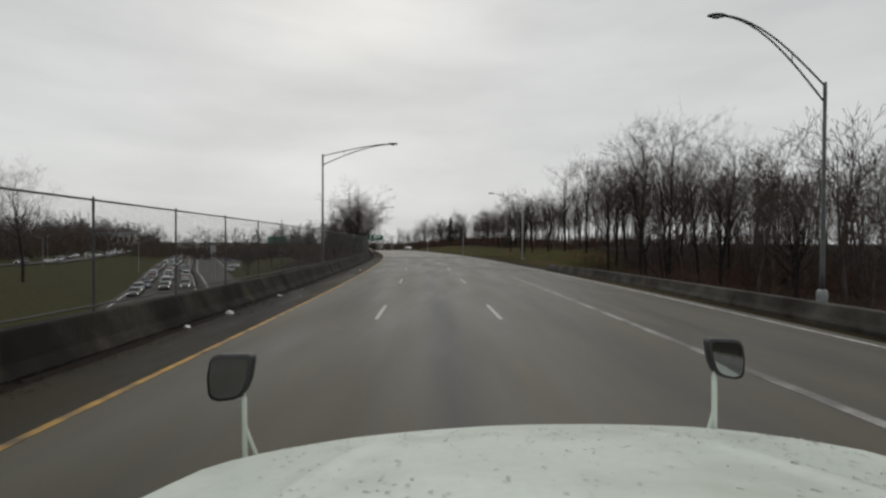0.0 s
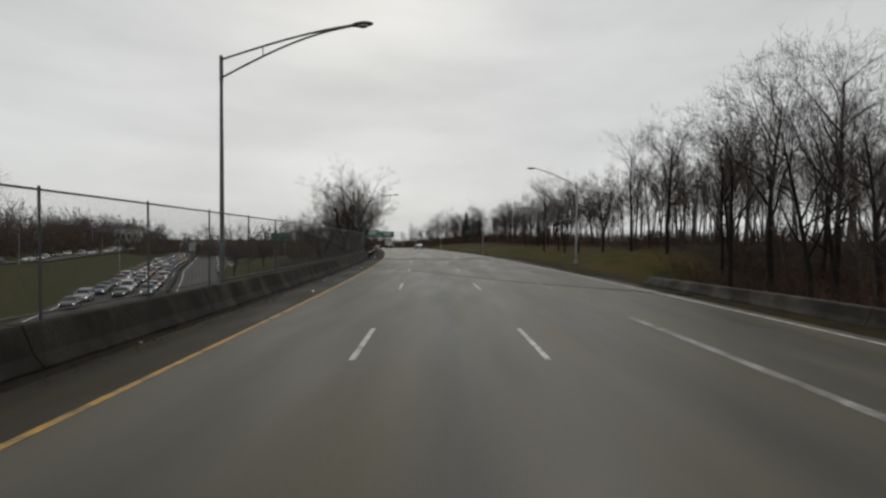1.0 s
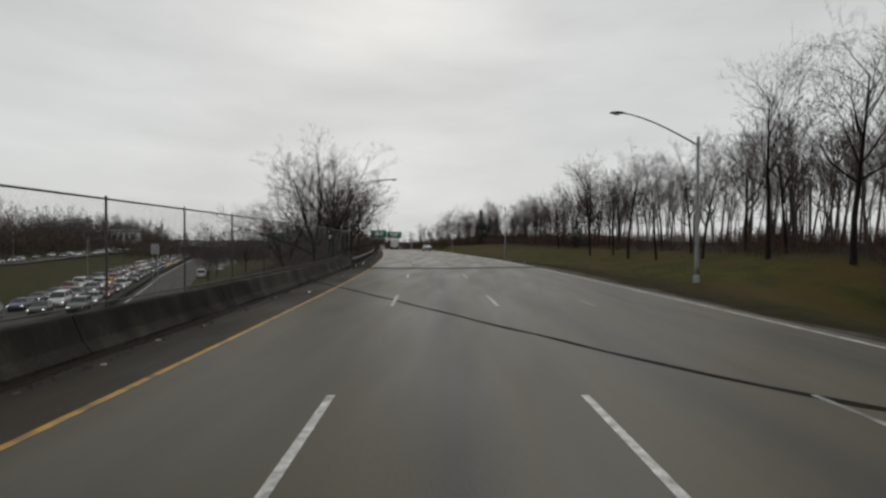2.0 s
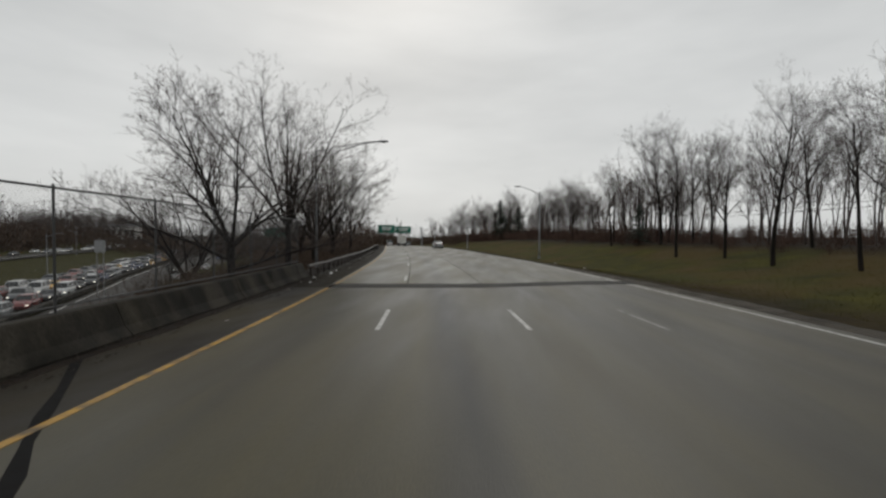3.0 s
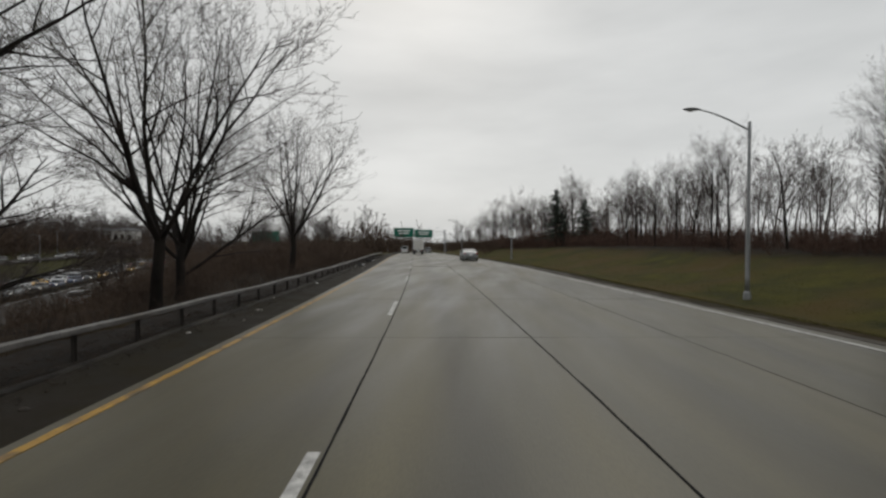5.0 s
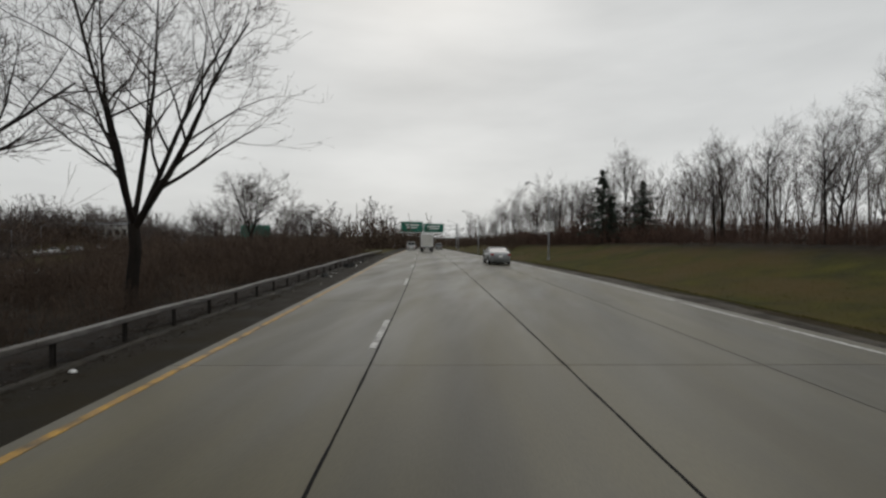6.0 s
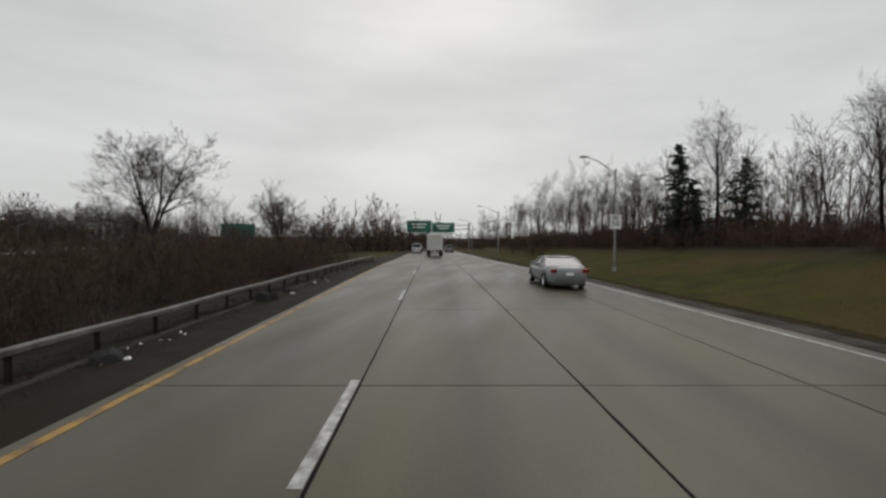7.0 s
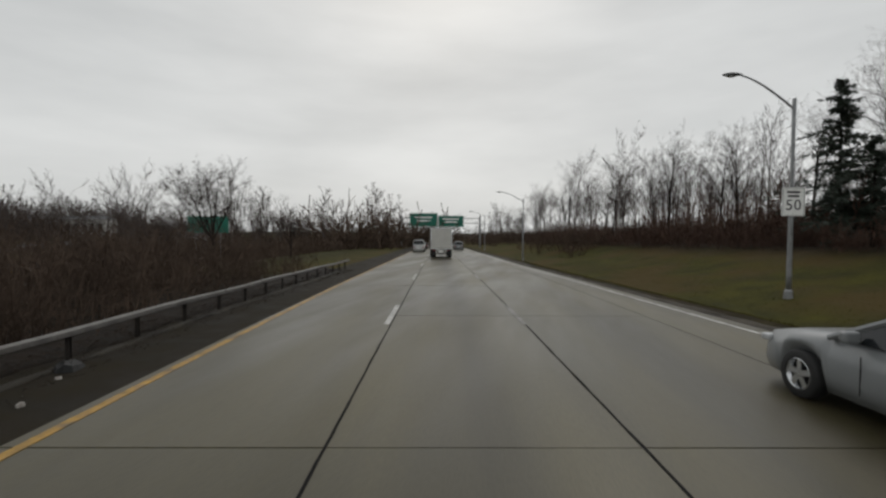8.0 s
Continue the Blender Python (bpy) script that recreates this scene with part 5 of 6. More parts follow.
# tufts of grass on the verge
rng = np.random.default_rng(21)
blades_v, blades_f = [], []
N = 50000
ss = rng.uniform(56, 185, N)
rr = 1.1 + 10 * rng.uniform(0, 1, N) ** 1.8
oo = np.array([right_edge(s) for s in ss]) + 0.8 + rr
hx, hy, hh = np.interp(ss, LS, LX), np.interp(ss, LS, LY), np.interp(ss, LS, LH)
bx, by = hx + oo * np.cos(hh), hy + oo * np.sin(hh)
bz = ground_height(bx, by) - 0.02
an, ln = rng.uniform(0, 2 * math.pi, N), rng.uniform(0.03, 0.11, N)
w = 0.012
v = np.empty((N, 3, 3))
v[:, 0] = np.column_stack([bx - w * np.cos(an), by - w * np.sin(an), bz])
v[:, 1] = np.column_stack([bx + w * np.cos(an), by + w * np.sin(an), bz])
v[:, 2] = np.column_stack([bx + rng.normal(0, 0.05, N), by + rng.normal(0, 0.05, N), bz + ln])
tagged(new("grass", array_mesh("grass", v.reshape(-1, 3), np.arange(3 * N).reshape(-1, 3), grass_blade)), "short yellow-green winter grass on the verge", "grass", kind="stuff")


# ---------------------------------------------------------------- vehicles
def wheel(parent, x, y, r, width, sides=20, rim_mat=None):
    """A tyre with a spoked rim under it; the axle runs along x."""
    out = 1 if x > 0 else -1
    m = Matrix.Translation((x, y, r))
    w = width / 2
    ty = part("wheel", Shape().lathe([(-w, r * 0.66), (-w, r * 0.92), (-w * 0.7, r), (w * 0.7, r), (w, r * 0.92), (w, r * 0.66), (-w, r * 0.66)], m, sides, False), black_rubber, parent, "black tyre", True)
    part("rim", Shape().lathe([(out * w * 0.2, r * 0.60), (out * w * 0.9, r * 0.67), (out * w * 0.98, r * 0.62), (out * w * 0.5, r * 0.54), (out * w * 0.2, r * 0.53)], m, sides, False), rim_mat or chrome, ty, "metal wheel rim")
    part("brake_disc", Shape().lathe([(out * w * 0.15, r * 0.55), (out * w * 0.2, r * 0.55)], m, sides), black_plastic, ty)
    sp = Shape()
    for k in range(5):
        a = 2 * math.pi * k / 5
        mm = m @ Matrix.Rotation(a, 4, "X")
        sp.box(out * w * 0.72 - 0.012, out * w * 0.72 + 0.012, -r * 0.12, r * 0.12, r * 0.08, r * 0.62, mm)
    sp.lathe([(out * w * 0.5, r * 0.16), (out * w * 0.8, r * 0.16), (out * w * 0.85, r * 0.08)], m, 10)
    part("spokes", sp, rim_mat or chrome, ty)
    return ty


def car(colour, kind, label, group="", lit=False, detail=1):
    """A car that faces +y, its nose at y = length / 2."""
    L, W, H = {"sedan": (4.7, 1.80, 1.44), "suv": (4.7, 1.88, 1.72), "van": (5.0, 1.95, 2.0), "coupe": (4.75, 1.82, 1.38)}[kind]
    th = thing("car", label, "car", group)
    y1 = L / 2
    wr = 0.33 if kind in ("sedan", "coupe") else 0.36
    axle_f, axle_r = y1 - 0.95, -y1 + 1.0
    nose, belt = 0.70 * H / 1.44 * (1.0 if kind != "suv" else 0.98), 0.94 * H / 1.44

    def top(y):
        if kind in ("sedan", "coupe"):
            return float(np.interp(y, [-y1, -y1 + 0.1, -y1 + 0.9, 0.6, y1 - 1.2, y1 - 0.35, y1 - 0.05, y1], [0.74, 0.94, 0.98, 0.95, 0.92, 0.82, 0.74, 0.62]))
        return float(np.interp(y, [-y1, -y1 + 0.08, 0.7, y1 - 1.05, y1 - 0.25, y1], [0.8, belt, belt, belt - 0.02, nose + 0.05, 0.55]))

    def half(y):
        return W / 2 * float(np.interp(abs(y), [0, y1 * 0.7, y1 * 0.9, y1], [1.0, 0.985, 0.90, 0.74]))

    def arch(y):
        z = 0.22
        for a in (axle_f, axle_r):
            d = abs(y - a)
            if d < wr + 0.06:
                z = max(z, wr + math.sqrt(max((wr + 0.06) ** 2 - d * d, 0)))
        return z
    ys = sorted(set([-y1, -y1 + 0.04, -y1 + 0.2, y1 - 0.2, y1 - 0.04, y1] + [float(v) for v in np.linspace(-y1 + 0.4, y1 - 0.4, 13)] +
                    [a + d for a in (axle_f, axle_r) for d in (-wr - 0.065, -wr, -wr * 0.6, 0, wr * 0.6, wr, wr + 0.065)]))
    rings = []
    for y in ys:
        h, t, b = half(y), top(y), arch(y)
        b = min(b, t - 0.08)
        sh_z = b + (t - b) * 0.62
        rings.append([Vector(p) for p in ((-h * 0.7, y, 0.2), (-h * 0.93, y, b), (-h, y, b + (sh_z - b) * 0.5), (-h * 0.985, y, sh_z), (-h * 0.88, y, t), (-h * 0.45, y, t + 0.025),
                                          (h * 0.45, y, t + 0.025), (h * 0.88, y, t), (h * 0.985, y, sh_z), (h, y, b + (sh_z - b) * 0.5), (h * 0.93, y, b), (h * 0.7, y, 0.2))])
    body = part("body", Shape().loft(rings), car_paints[colour], th, "", True)
    # the cabin: glass with a painted roof and pillars
    if kind in ("sedan", "coupe"):
        fy, ry, ty0, ty1 = y1 - 1.35, -y1 + 0.75, y1 - 2.15, -y1 + 1.65
    elif kind == "suv":
        fy, ry, ty0, ty1 = y1 - 1.20, -y1 + 0.08, y1 - 1.9, -y1 + 0.45
    else:
        fy, ry, ty0, ty1 = y1 - 0.75, -y1 + 0.05, y1 - 1.5, -y1 + 0.20
    hb, ht = W / 2 * 0.93, W / 2 * 0.72
    zb, zt = top(0) - 0.02, H - 0.05
    low, high = [(-hb, ry), (hb, ry), (hb, fy), (-hb, fy)], [(-ht, ty1), (ht, ty1), (ht, ty0), (-ht, ty0)]
    for name, i, j in (("rear_window", 0, 1), ("side_window", 1, 2), ("windscreen", 2, 3), ("side_window", 3, 0)):
        quad = [Vector((*low[i], zb)), Vector((*low[j], zb)), Vector((*high[j], zt)), Vector((*high[i], zt))]
        inner = [Vector((v.x * 0.96, v.y * 0.97 + 0.03 * (fy + ry) / 2, v.z)) for v in quad]
        part(name, Shape().loft([quad, inner]), car_glass, th, "dark glass")
    roof = Shape()
    rr = [[Vector((x * k, (y - (ty0 + ty1) / 2) * k + (ty0 + ty1) / 2, z)) for x, y in high] for k, z in ((1.03, zt - 0.02), (1.02, zt + 0.03), (0.8, zt + 0.06))]
    roof.loft(rr)
    part("roof", roof, car_paints[colour], th, "", True)
    for (a, b), (c, d) in zip(low, high):
        part("pillar", Shape().tube([(a * 1.003, b, zb - 0.02), (c * 1.01, d, zt)], 0.042, 6), car_paints[colour], body)
    for sx in (-1, 1):
        ym = (fy + ry) / 2 - 0.1
        part("pillar", Shape().tube([(sx * hb * 1.0, ym, zb), (sx * ht * 1.01, ym, zt)], 0.035, 6), car_paints[colour], body)
    for sx in (-1, 1):
        m = Matrix.Translation((sx * (hb + 0.12), fy - 0.42, zb + 0.08))
        part("side_mirror", Shape().box(-0.10, 0.10, -0.05, 0.06, -0.07, 0.07, m, 0.03), car_paints[colour], th)
        hl = part("headlight", Shape().box(sx * W * 0.36 - 0.14, sx * W * 0.36 + 0.14, y1 - 0.22, y1 - 0.035, 0.61, 0.71, None, 0.03), head_glow if lit else lens_clear, th, "lit headlight" if lit else "clear headlight")
        part("tail_light", Shape().box(sx * W * 0.38 - 0.14, sx * W * 0.38 + 0.14, -y1 - 0.012, -y1 + 0.14, 0.74, 0.90, None, 0.03), lens_red, th, "red tail light")
        for a in (axle_f, axle_r):
            wheel(th, sx * (W / 2 - 0.095), a, wr, 0.22, 24 if detail > 1 else 12)
        if detail > 1:
            for yy in (fy - 0.5, (fy + ry) / 2 - 0.12, ry + 0.75):
                part("door_seam", Shape().box(sx * (W / 2) * 0.992 - 0.004, sx * (W / 2) * 0.992 + 0.004, yy - 0.006, yy + 0.006, 0.34, 0.80), black_plastic, body)
            part("door_handle", Shape().box(sx * (W / 2) * 0.985 - 0.02, sx * (W / 2) * 0.985 + 0.02, -0.32, -0.14, 0.74, 0.78, None, 0.012), car_paints[colour], body)
    part("grille", Shape().box(-0.42, 0.42, y1 - 0.05, y1 + 0.01, 0.36, 0.52, None, 0.02), black_plastic, th)
    part("number_plate", Shape().box(-0.16, 0.16, -y1 - 0.02, -y1 + 0.03, 0.62, 0.74), sign_white, th)
    part("underbody", Shape().box(-W * 0.36, W * 0.36, -y1 + 0.3, y1 - 0.3, 0.16, 0.32), black_plastic, th)
    return th


jam_kinds = [car("white", "sedan", "white saloon car with lit headlights in a traffic jam", "queueing cars", True), car("silver", "suv", "silver sport utility car with lit headlights in a traffic jam", "queueing cars", True),
             car("black", "sedan", "black saloon car with lit headlights in a traffic jam", "queueing cars", True), car("red", "suv", "dark red sport utility car in a traffic jam", "queueing cars", True),
             car("yellow", "sedan", "yellow taxi in a traffic jam", "queueing cars", True), car("grey", "suv", "dark grey car with lit headlights in a traffic jam", "queueing cars", True),
             car("white", "van", "white van in a traffic jam", "queueing cars", True), car("blue", "sedan", "dark blue saloon car in a traffic jam", "queueing cars", True)]
jr = random.Random(4)


def on_low(src, y, o, fn=low_x, spin=180.0):
    z = LOW_Z + 0.11 if fn is low_x else float(field_level(np.array(fn(y)), np.array(y))) + 0.15
    d = (float(fn(y + 1)) - float(fn(y - 1))) / 2
    k = 1 / math.hypot(1, d)
    p = Vector((float(fn(y)) + k * o, y - d * k * o, z))
    return copy_thing(src, Matrix.Translation(p) @ pose(0, 0, 0, 0, 0, math.degrees(math.atan2(-d, 1)) + spin))


for lane, o in enumerate((-3.7, -0.1, 3.5)):
    y = (78, 88, 89)[lane]
    while y < 330:
        on_low(jam_kinds[jr.choice((0, 1, 2, 2, 3, 2, 4, 5, 5, 5, 6, 7, 7, 2))], y, o + jr.uniform(-0.25, 0.25), spin=180 + jr.uniform(-2, 2))
        y += jr.uniform(5.2, 8.2)
on_low(jam_kinds[6], 134, 16.5, spin=0)
on_low(jam_kinds[0], 160, 20.5, spin=0)
on_low(jam_kinds[7], 212, 21.0, spin=0)
y = 112
while y < 430:
    on_low(jam_kinds[jr.choice((0, 1, 2, 5, 6, 0))], y, jr.choice((-3.2, 0.4, 3.6)), far_x)
    y += jr.uniform(5, 15) if y < 200 else jr.uniform(3, 9)
for src in jam_kinds:
    for o in (src, *src.children_recursive):
        bpy.data.objects.remove(o)

# silver car in the next lane
silver = car("silver", "coupe", "silver saloon car with spoked wheels in the next lane", detail=2)
silver.matrix_world = Matrix.Translation(road(141.85, 5.66)) @ pose(0, 0, 0, 0, 0, heading(142))


# white box truck ahead in the same lane
def box_truck(at):
    th = thing("box_truck", "white box truck with a plain roll-up rear door", "truck", at=at)
    W, H0, H1, L = 2.36, 0.98, 3.34, 6.2
    box = part("cargo_box", Shape().box(-W / 2, W / 2, 0.0, L, H0, H1, None, 0.03), box_white, th, "white panelled cargo box")
    fr = Shape()
    for x0, x1, z0, z1 in ((-W / 2, -W / 2 + 0.09, H0, H1), (W / 2 - 0.09, W / 2, H0, H1), (-W / 2 + 0.09, W / 2 - 0.09, H1 - 0.14, H1), (-W / 2 + 0.09, W / 2 - 0.09, H0 - 0.02, H0 + 0.1)):
        fr.box(x0, x1, -0.045, 0.0, z0, z1)
    part("door_frame", fr, chrome, th, "bare metal rear door frame")
    door = part("rear_door", Shape().box(-W / 2 + 0.1, W / 2 - 0.1, -0.02, 0.0, H0 + 0.11, H1 - 0.15), box_white, th, "white roll-up door")
    for k in range(1, 6):
        z = H0 + 0.11 + (H1 - H0 - 0.26) * k / 6
        part("door_rib", Shape().box(-W / 2 + 0.12, W / 2 - 0.12, -0.026, -0.0205, z - 0.012, z + 0.012), box_white, door)
    part("door_handle", Shape().box(-0.08, 0.08, -0.06, -0.022, H0 + 0.28, H0 + 0.34, None, 0.01), galvanised, door)
    part("rear_bumper", Shape().box(-W / 2 + 0.1, W / 2 - 0.1, -0.12, 0.02, 0.46, 0.58, None, 0.02), black_plastic, th)
    for x in (-0.8, 0.8):
        part("bumper_bracket", Shape().box(x - 0.05, x + 0.05, -0.08, 0.1, 0.5, H0, None, 0.01), black_plastic, th)
        part("mud_flap", Shape().box(x * 1.12 - 0.3, x * 1.12 + 0.3, 0.9, 0.92, 0.2, 0.95), black_rubber, th, "black mud flap")
        part("tail_light", Shape().box(x - 0.14, x + 0.14, -0.07, -0.046, 0.80, 0.92, None, 0.015), lens_red, th)
        part("frame_rail", Shape().box(x * 0.5 - 0.06, x * 0.5 + 0.06, 0.05, L + 1.6, 0.62, 0.88, None, 0.01), black_plastic, th)
    part("number_plate", Shape().box(-0.16, 0.16, -0.135, -0.122, 0.62, 0.76), sign_white, th)
    for sx in (-1, 1):
        for dx in (0.24, 0.52):
            wheel(th, sx * (W / 2 - 0.02 - dx + 0.1), 1.6, 0.46, 0.26, 18, galvanised)
        wheel(th, sx * (W / 2 - 0.2), L + 1.0, 0.46, 0.26, 18, galvanised)
    part("cab", Shape().box(-1.05, 1.05, L + 0.15, L + 2.0, 0.7, 2.35, None, 0.12), white_body, th)
    part("bonnet", Shape().box(-0.95, 0.95, L + 1.9, L + 2.9, 0.6, 1.45, None, 0.15), white_body, th)
    part("windscreen", Shape().box(-0.9, 0.9, L + 1.96, L + 2.02, 1.5, 2.2, None, 0.02), car_glass, th)
    return th


box_truck(Matrix.Translation(road(187.0, 0.22)) @ pose(0, 0, 0, 0, 0, heading(187)))
for colour, kind, s, o, lab in (("white", "van", 214.0, -3.2, "white van on the carriageway ahead of the truck"), ("black", "sedan", 236.0, -3.0, "black saloon car on the carriageway near the gantry"), ("silver", "suv", 228.0, 4.0, "silver sport utility car on the carriageway near the gantry")):
    c = car(colour, kind, lab)
    c.matrix_world = Matrix.Translation(road(s, o)) @ pose(0, 0, 0, 0, 0, heading(s))


# ---------------------------------------------------------------- the truck's bonnet, where the way begins
def bonnet_truck():
    th = thing("truck_front", "white truck bonnet with two black fender mirrors on stalks", "truck")
    xc = 0.35

    def half(y):
        return float(np.interp(y, [0.55, 1.2, 1.45, 1.7, 1.9, 2.05, 2.2, 2.3, 2.38, 2.44, 2.475], [1.40, 1.375, 1.35, 1.29, 1.21, 1.11, 0.96, 0.80, 0.60, 0.36, 0.12]))

    def crown(y):
        return float(np.interp(y, [0.55, 1.1, 1.75, 2.3, 2.48], [1.66, 1.60, 1.465, 1.30, 1.245]))
    rings = []
    for y in (0.55, 0.75, 0.95, 1.15, 1.3, 1.45, 1.6, 1.75, 1.88, 2.0, 2.1, 2.18, 2.25, 2.31, 2.36, 2.4, 2.43, 2.45, 2.465, 2.475):
        h, c = half(y), crown(y)
        drop = float(np.interp(y, [0.55, 1.45, 1.9, 2.2, 2.48], [0.11, 0.09, 0.05, 0.025, 0.0]))
        row = []
        for k in range(-40, 41):
            uu = math.copysign(abs(k / 40) ** 0.85, k)
            z = c - drop * uu * uu + 0.042 * uu * min(1, h)
            # two raised creases that run along the bonnet
            at = float(np.interp(y, [0.6, 1.4, 2.1, 2.4], [0.62, 0.58, 0.52, 0.4]))
            z += 0.02 * math.exp(-((abs(uu) - at) / 0.035) ** 2) * float(np.interp(y, [0.6, 1.2, 2.2, 2.4], [1, 1, 0.6, 0]))
            row.append(Vector((xc + h * uu, y, z)))
        # the rim turns over and falls to the side
        r, l = row[-1], row[0]
        skirt = [r + Vector((0.018, 0.012, -0.012)), r + Vector((0.032, 0.022, -0.05)), r + Vector((0.036, 0.03, -0.55)),
                 l + Vector((-0.036, 0.03, -0.55)), l + Vector((-0.032, 0.022, -0.05)), l + Vector((-0.018, 0.012, -0.012))]
        rings.append(row + skirt)
    hood = part("bonnet", Shape().loft(rings), white_body, th, "white painted bonnet with two creases", True)
    part("grille", Shape().box(xc - 0.55, xc + 0.55, 2.50, 2.62, 0.62, 1.10, None, 0.03), black_plastic, th, "black grille")
    for k in range(6):
        part("grille_bar", Shape().box(xc - 0.52, xc + 0.52, 2.61, 2.635, 0.67 + 0.07 * k, 0.69 + 0.07 * k), chrome, th)
    part("bumper", Shape().box(xc - 1.2, xc + 1.2, 2.45, 2.75, 0.36, 0.62, None, 0.06), white_body, th)
    for sx in (-1, 1):
        part("headlight", Shape().box(xc + sx * 0.78 - 0.17, xc + sx * 0.78 + 0.17, 2.46, 2.60, 0.72, 0.92, None, 0.04), lens_clear, th)
        part("fender", Shape().box(xc + sx * 1.13 - 0.2, xc + sx * 1.13 + 0.2, 1.0, 2.32, 0.62, 1.12, None, 0.1), white_body, th)
        wheel(th, xc + sx * 1.02, 1.65, 0.5, 0.28, 22, galvanised)
        part("frame_rail", Shape().box(xc + sx * 0.42 - 0.05, xc + sx * 0.42 + 0.05, 0.4, 2.5, 0.5, 0.72, None, 0.01), black_plastic, th)
    part("axle", Shape().tube([(xc - 1.0, 1.65, 0.5), (xc + 1.0, 1.65, 0.5)], 0.07, 10), black_plastic, th)
    part("cowl", Shape().box(xc - 1.1, xc + 1.1, 0.45, 0.62, 0.7, 1.5, None, 0.04), black_plastic, th)
    # fender mirrors: (x, y, z of centre, width, height, yaw of the glass, stalk foot, brace foot)
    for x, z, w, h, yaw, foot, brace, tilt in ((-1.015, 1.585, 0.20, 0.225, 2, (-0.945, 2.2, 1.22), (-0.83, 2.2, 1.235), 4), (1.355, 1.685, 0.152, 0.19, -6, (1.315, 2.2, 1.30), (1.22, 2.2, 1.30), -3)):
        m = Matrix.Translation((x, 2.2, z)) @ pose(0, 0, 0, -4.5 if x > 0 else -1, tilt, yaw)

        def outline(k, y, w=w, h=h, m=m, sx=(1 if x > 0 else -1)):
            pts = []
            for px, pz in ((-0.46, -0.36), (-0.38, -0.46), (-0.2, -0.5), (0.12, -0.45), (0.28, -0.38), (0.38, -0.26), (0.47, 0.0), (0.50, 0.38), (0.47, 0.47), (0.36, 0.5), (-0.30, 0.46), (-0.42, 0.42), (-0.49, 0.32), (-0.52, 0.0)):
                pts.append(m @ Vector((px * w * k * sx * -1, y, pz * h * k)))
            return pts
        shell = part("mirror_shell", Shape().loft([outline(1.0, -0.03), outline(1.04, -0.01), outline(1.0, 0.035), outline(0.7, 0.075), outline(0.3, 0.085)]), black_plastic, th, "black mirror housing", True)
        part("mirror_glass", Shape().loft([outline(0.88, -0.031), outline(0.87, -0.036)]), mirror_glass, shell, "mirror glass")
        top_at = m @ Vector((0.34 * w * (1 if x < 0 else -1), 0.0, -h * 0.46))
        part("stalk", Shape().tube([top_at + Vector((0, 0.01, 0.06)), top_at, Vector(foot) - Vector((0, 0, 0.22))], 0.0125, 10), white_body, th, "white mirror stalk")
        half_way = top_at.lerp(Vector(foot), 0.5)
        part("brace", Shape().tube([half_way, Vector(brace) - Vector((0, 0, 0.2))], 0.009, 8), white_body, th)
    return th


own_truck = bonnet_truck()


def bonnet_drops(bonnet):
    """Flat beads that stand in for rain on the windscreen, laid on the bonnet's surface by casting down onto it."""
    rg = np.random.default_rng(61)
    sh = Shape()
    for _ in range(520):
        x, y = 0.35 + 1.2 * (1 - 1.9 * rg.uniform(0, 1) ** 1.5), rg.uniform(1.0, 2.3)
        hit, at, normal, _ = bonnet.ray_cast(Vector((x, y, 3.0)), Vector((0, 0, -1)))
        if not hit or normal.z < 0.6:
            continue
        r, long = rg.uniform(0.003, 0.008), rg.uniform(1.0, 1.9)
        a = rg.normal(0.3, 0.5)
        rings = [[at + Vector((k * r * (math.cos(j) * math.cos(a) - long * math.sin(j) * math.sin(a)), k * r * (math.cos(j) * math.sin(a) + long * math.sin(j) * math.cos(a)), h * r))
                  for j in [2 * math.pi * i / 8 for i in range(8)]] for k, h in ((1.0, -0.15), (0.92, 0.28), (0.5, 0.52))]
        sh.loft(rings)
    return tagged(part("rain_drops", sh, water, None, "", True), "clear beads laid on the white bonnet in place of rain drops on the windscreen", "rain drops", kind="stuff")


bonnet_drops(next(o for o in own_truck.children if o.name.startswith("bonnet")))

# ---------------------------------------------------------------- wires, buildings, litter
for z, o in ((5.1, 37.0), (5.6, 37.4)):
    pts = []
    for k in range(61):
        s = -10 + 130 * k / 60
        pts.append(road(s, o, z + 0.25 * math.sin(s * 0.045)))
    sh = Shape().tube(pts, 0.022, 5)
    cable = part("overhead_cable", sh, black_rubber)
    tagged(cable, "dark overhead cable strung through the trees", "cable", "overhead cables")
for s in (-10, 33, 76, 120):
    p = road(s, 37.2)
    g = float(ground_height([p.x], [p.y])[0])
    pole = thing("utility_pole", "dark wooden utility pole in the wood", "pole", "utility poles", at=Matrix.Translation((p.x, p.y, g)))
    part("shaft", Shape().tube([(0, 0, -0.5), (0, 0, 6.4)], [0.14, 0.10], 9), wood_post, pole)
    part("crossarm", Shape().box(-0.7, 0.7, -0.05, 0.05, 5.75, 5.87, None, 0.01), wood_post, pole)


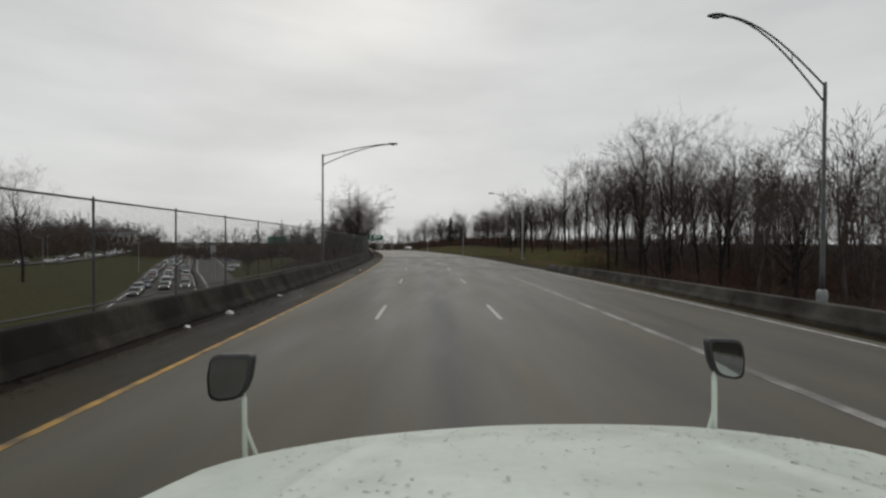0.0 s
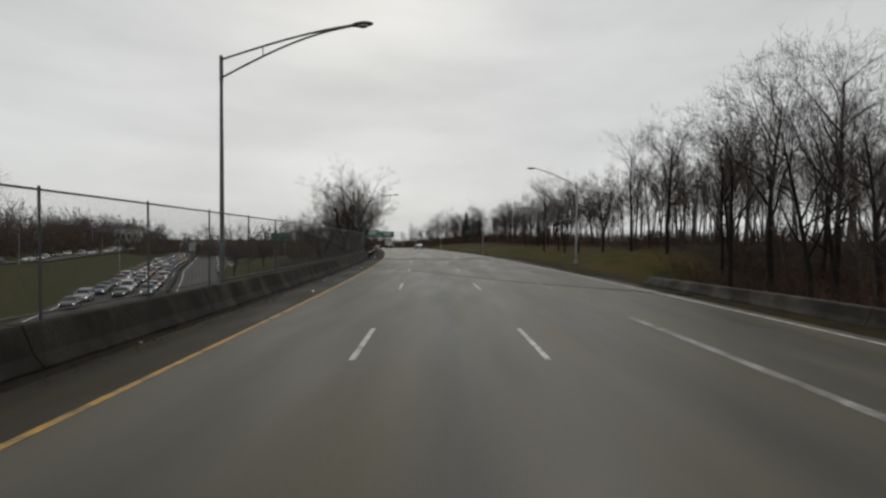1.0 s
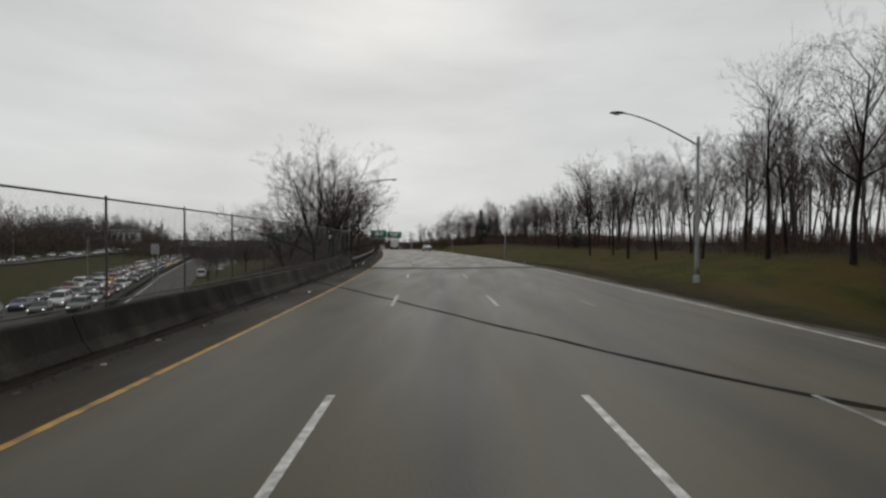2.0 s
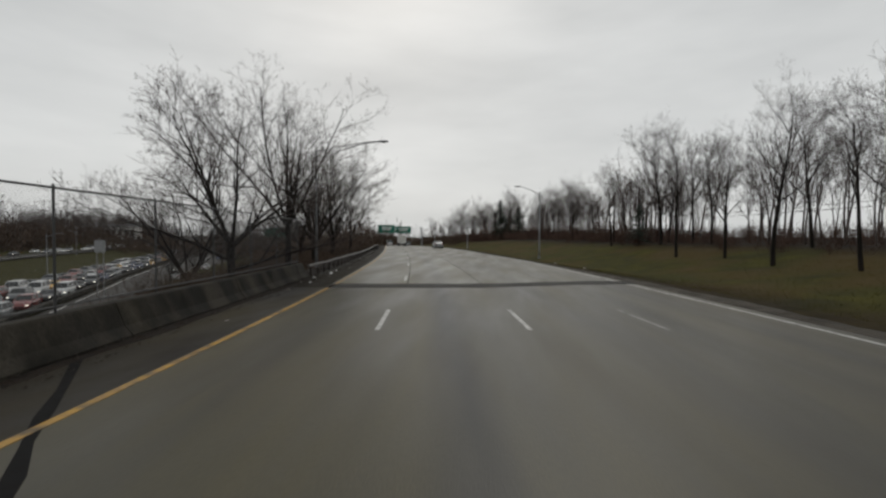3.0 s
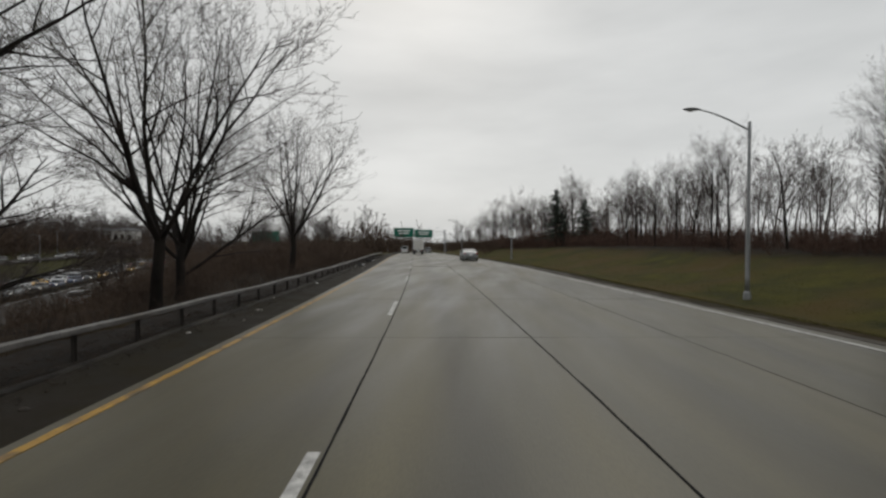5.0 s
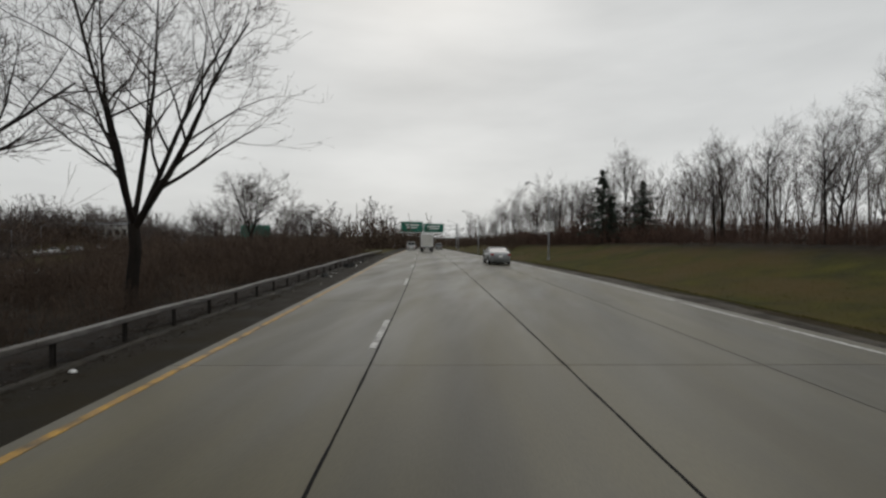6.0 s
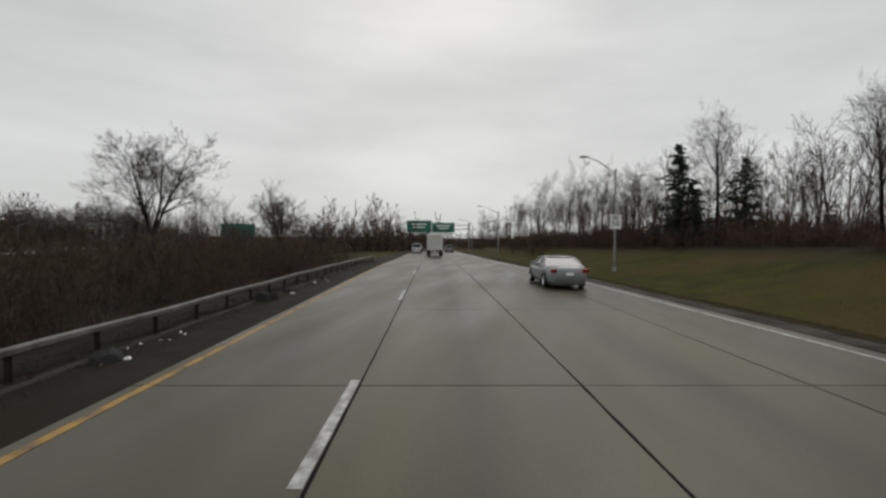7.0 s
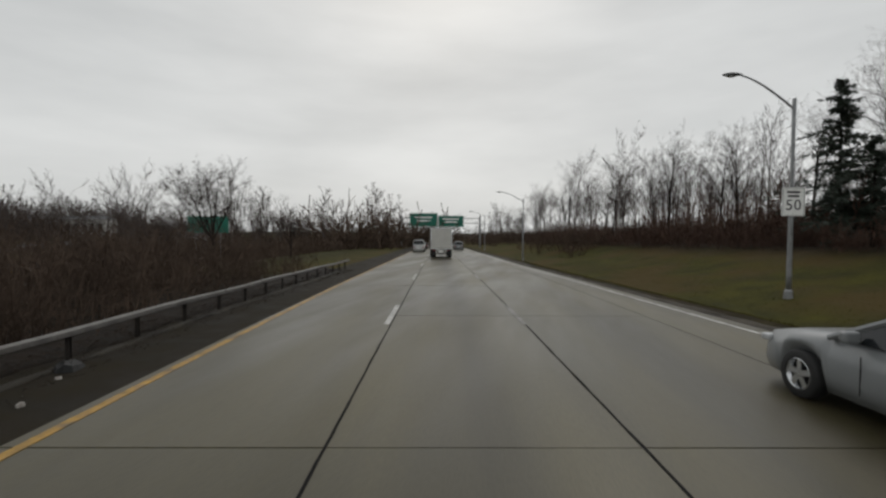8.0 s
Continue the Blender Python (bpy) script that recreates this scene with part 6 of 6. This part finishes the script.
def building(x, y, w, d, h, spin):
    g = float(ground_height([x], [y])[0])
    th = thing("building", "long low pale building far beyond the roads", "building", "far buildings", at=Matrix.Translation((x, y, g)) @ pose(0, 0, 0, 0, 0, spin))
    wall = part("wall", Shape().box(-w / 2, w / 2, -d / 2, d / 2, -0.5, h, None, 0.05), wall_pale, th)
    part("roof", Shape().loft([[Vector((a * (w / 2 + 0.6), b * (d / 2 + 0.6), h)) for a, b in ((-1, -1), (1, -1), (1, 1), (-1, 1))], [Vector((a * (w / 2 - 1.5), b * 0.3, h + 1.6)) for a, b in ((-1, -1), (1, -1), (1, 1), (-1, 1))]]), roof_grey, th)
    n = int(w / 3.2)
    for k in range(n):
        xx = -w / 2 + (k + 0.5) * w / n
        win = part("window", Shape().box(xx - 0.8, xx + 0.8, -d / 2 - 0.05, -d / 2 + 0.02, h * 0.35, h * 0.72), car_glass, th)
        part("sill", Shape().box(xx - 0.9, xx + 0.9, -d / 2 - 0.12, -d / 2 + 0.02, h * 0.31, h * 0.35), roof_grey, win)


building(-236, 318, 40, 14, 8.0, 24)
building(-176, 330, 26, 12, 7.0, 18)

# lamp posts and a tall post along the lower highway
for y, o, fn in ((150, 8.0, far_x), (196, -8.5, far_x), (216, 8.0, far_x), (262, -8.5, far_x), (320, 8.0, far_x), (146, -8.5, low_x)):
    d = (float(fn(y + 1)) - float(fn(y - 1))) / 2
    k = 1 / math.hypot(1, d)
    p = Vector((float(fn(y)) + k * o, y - d * k * o, LOW_Z))
    p.z = float(ground_height([p.x], [p.y])[0])
    way = Vector((k, -d * k, 0)) * (1 if o < 0 else -1)
    curved_lamp(p, 9.2, 2.2, 0.7, way, "slim grey street lamp beside the highways in the valley")


# scraps on the shoulder
def scrap(s, o, w, l, h, material, label, seed):
    r = random.Random(seed)
    sh = Shape()
    n = 9
    for ring in range(1):
        base = [Vector((w * math.cos(2 * math.pi * k / n) * r.uniform(0.5, 1.1), l * math.sin(2 * math.pi * k / n) * r.uniform(0.5, 1.1), 0)) for k in range(n)]
        mid_r = [Vector((v.x * 0.85, v.y * 0.85, h * r.uniform(0.4, 1.0))) for v in base]
        top_r = [Vector((v.x * 0.4, v.y * 0.4, h * r.uniform(0.6, 1.2))) for v in base]
        sh.loft([base, mid_r, top_r])
    ob = part("scrap", sh, material)
    ob.matrix_world = Matrix.Translation(road(s, o, -0.002)) @ pose(0, 0, 0, 0, 0, r.uniform(0, 360))
    return tagged(ob, label, "debris", "scraps on the shoulder")


for s, o, w, l, h in ((136.0, -6.1, 0.40, 0.26, 0.30), (138.5, -6.1, 0.30, 0.24, 0.16), (128.0, -6.05, 0.34, 0.22, 0.22), (144.5, -6.15, 0.35, 0.25, 0.14)):
    scrap(s, o, w, l, h, black_rubber, "black torn tyre scrap on the shoulder", int(s * 10))
lr = random.Random(17)
for k in range(46):
    s = lr.uniform(12, 150)
    scrap(s, lr.uniform(-6.4, -5.2), lr.uniform(0.03, 0.10), lr.uniform(0.03, 0.08), lr.uniform(0.02, 0.05), lr.choice((sign_white, leaf_litter, leaf_litter, wood_post)), "small pale scrap of litter on the shoulder", k)
for s, o, w in ((14.6, -6.3, 0.2), (12.2, -6.4, 0.13), (19.5, -6.3, 0.12), (76.5, -6.2, 0.12), (79.5, -5.9, 0.16), (82.0, -6.0, 0.1)):
    scrap(s, o, w, w * 0.6, w * 0.5, sign_white, "white plastic litter on the shoulder", int(s * 7))
for k in range(14):
    scrap(lr.uniform(127.8, 131.0), lr.uniform(-6.7, -5.8), lr.uniform(0.02, 0.07), lr.uniform(0.02, 0.05), lr.uniform(0.015, 0.04), lr.choice((sign_white, leaf_litter, black_rubber)), "broken scrap in a heap of debris on the shoulder", 400 + k)
for s, o in ((91.5, 11.6), (93.5, 12.4), (84.0, 11.4)):
    p = road(s, o)
    ob = scrap(s, o, 0.16, 0.10, 0.10, leaf_litter, "pale scrap of litter in the verge", int(s))
    ob.location.z = float(ground_height([p.x], [p.y])[0]) + 0.02
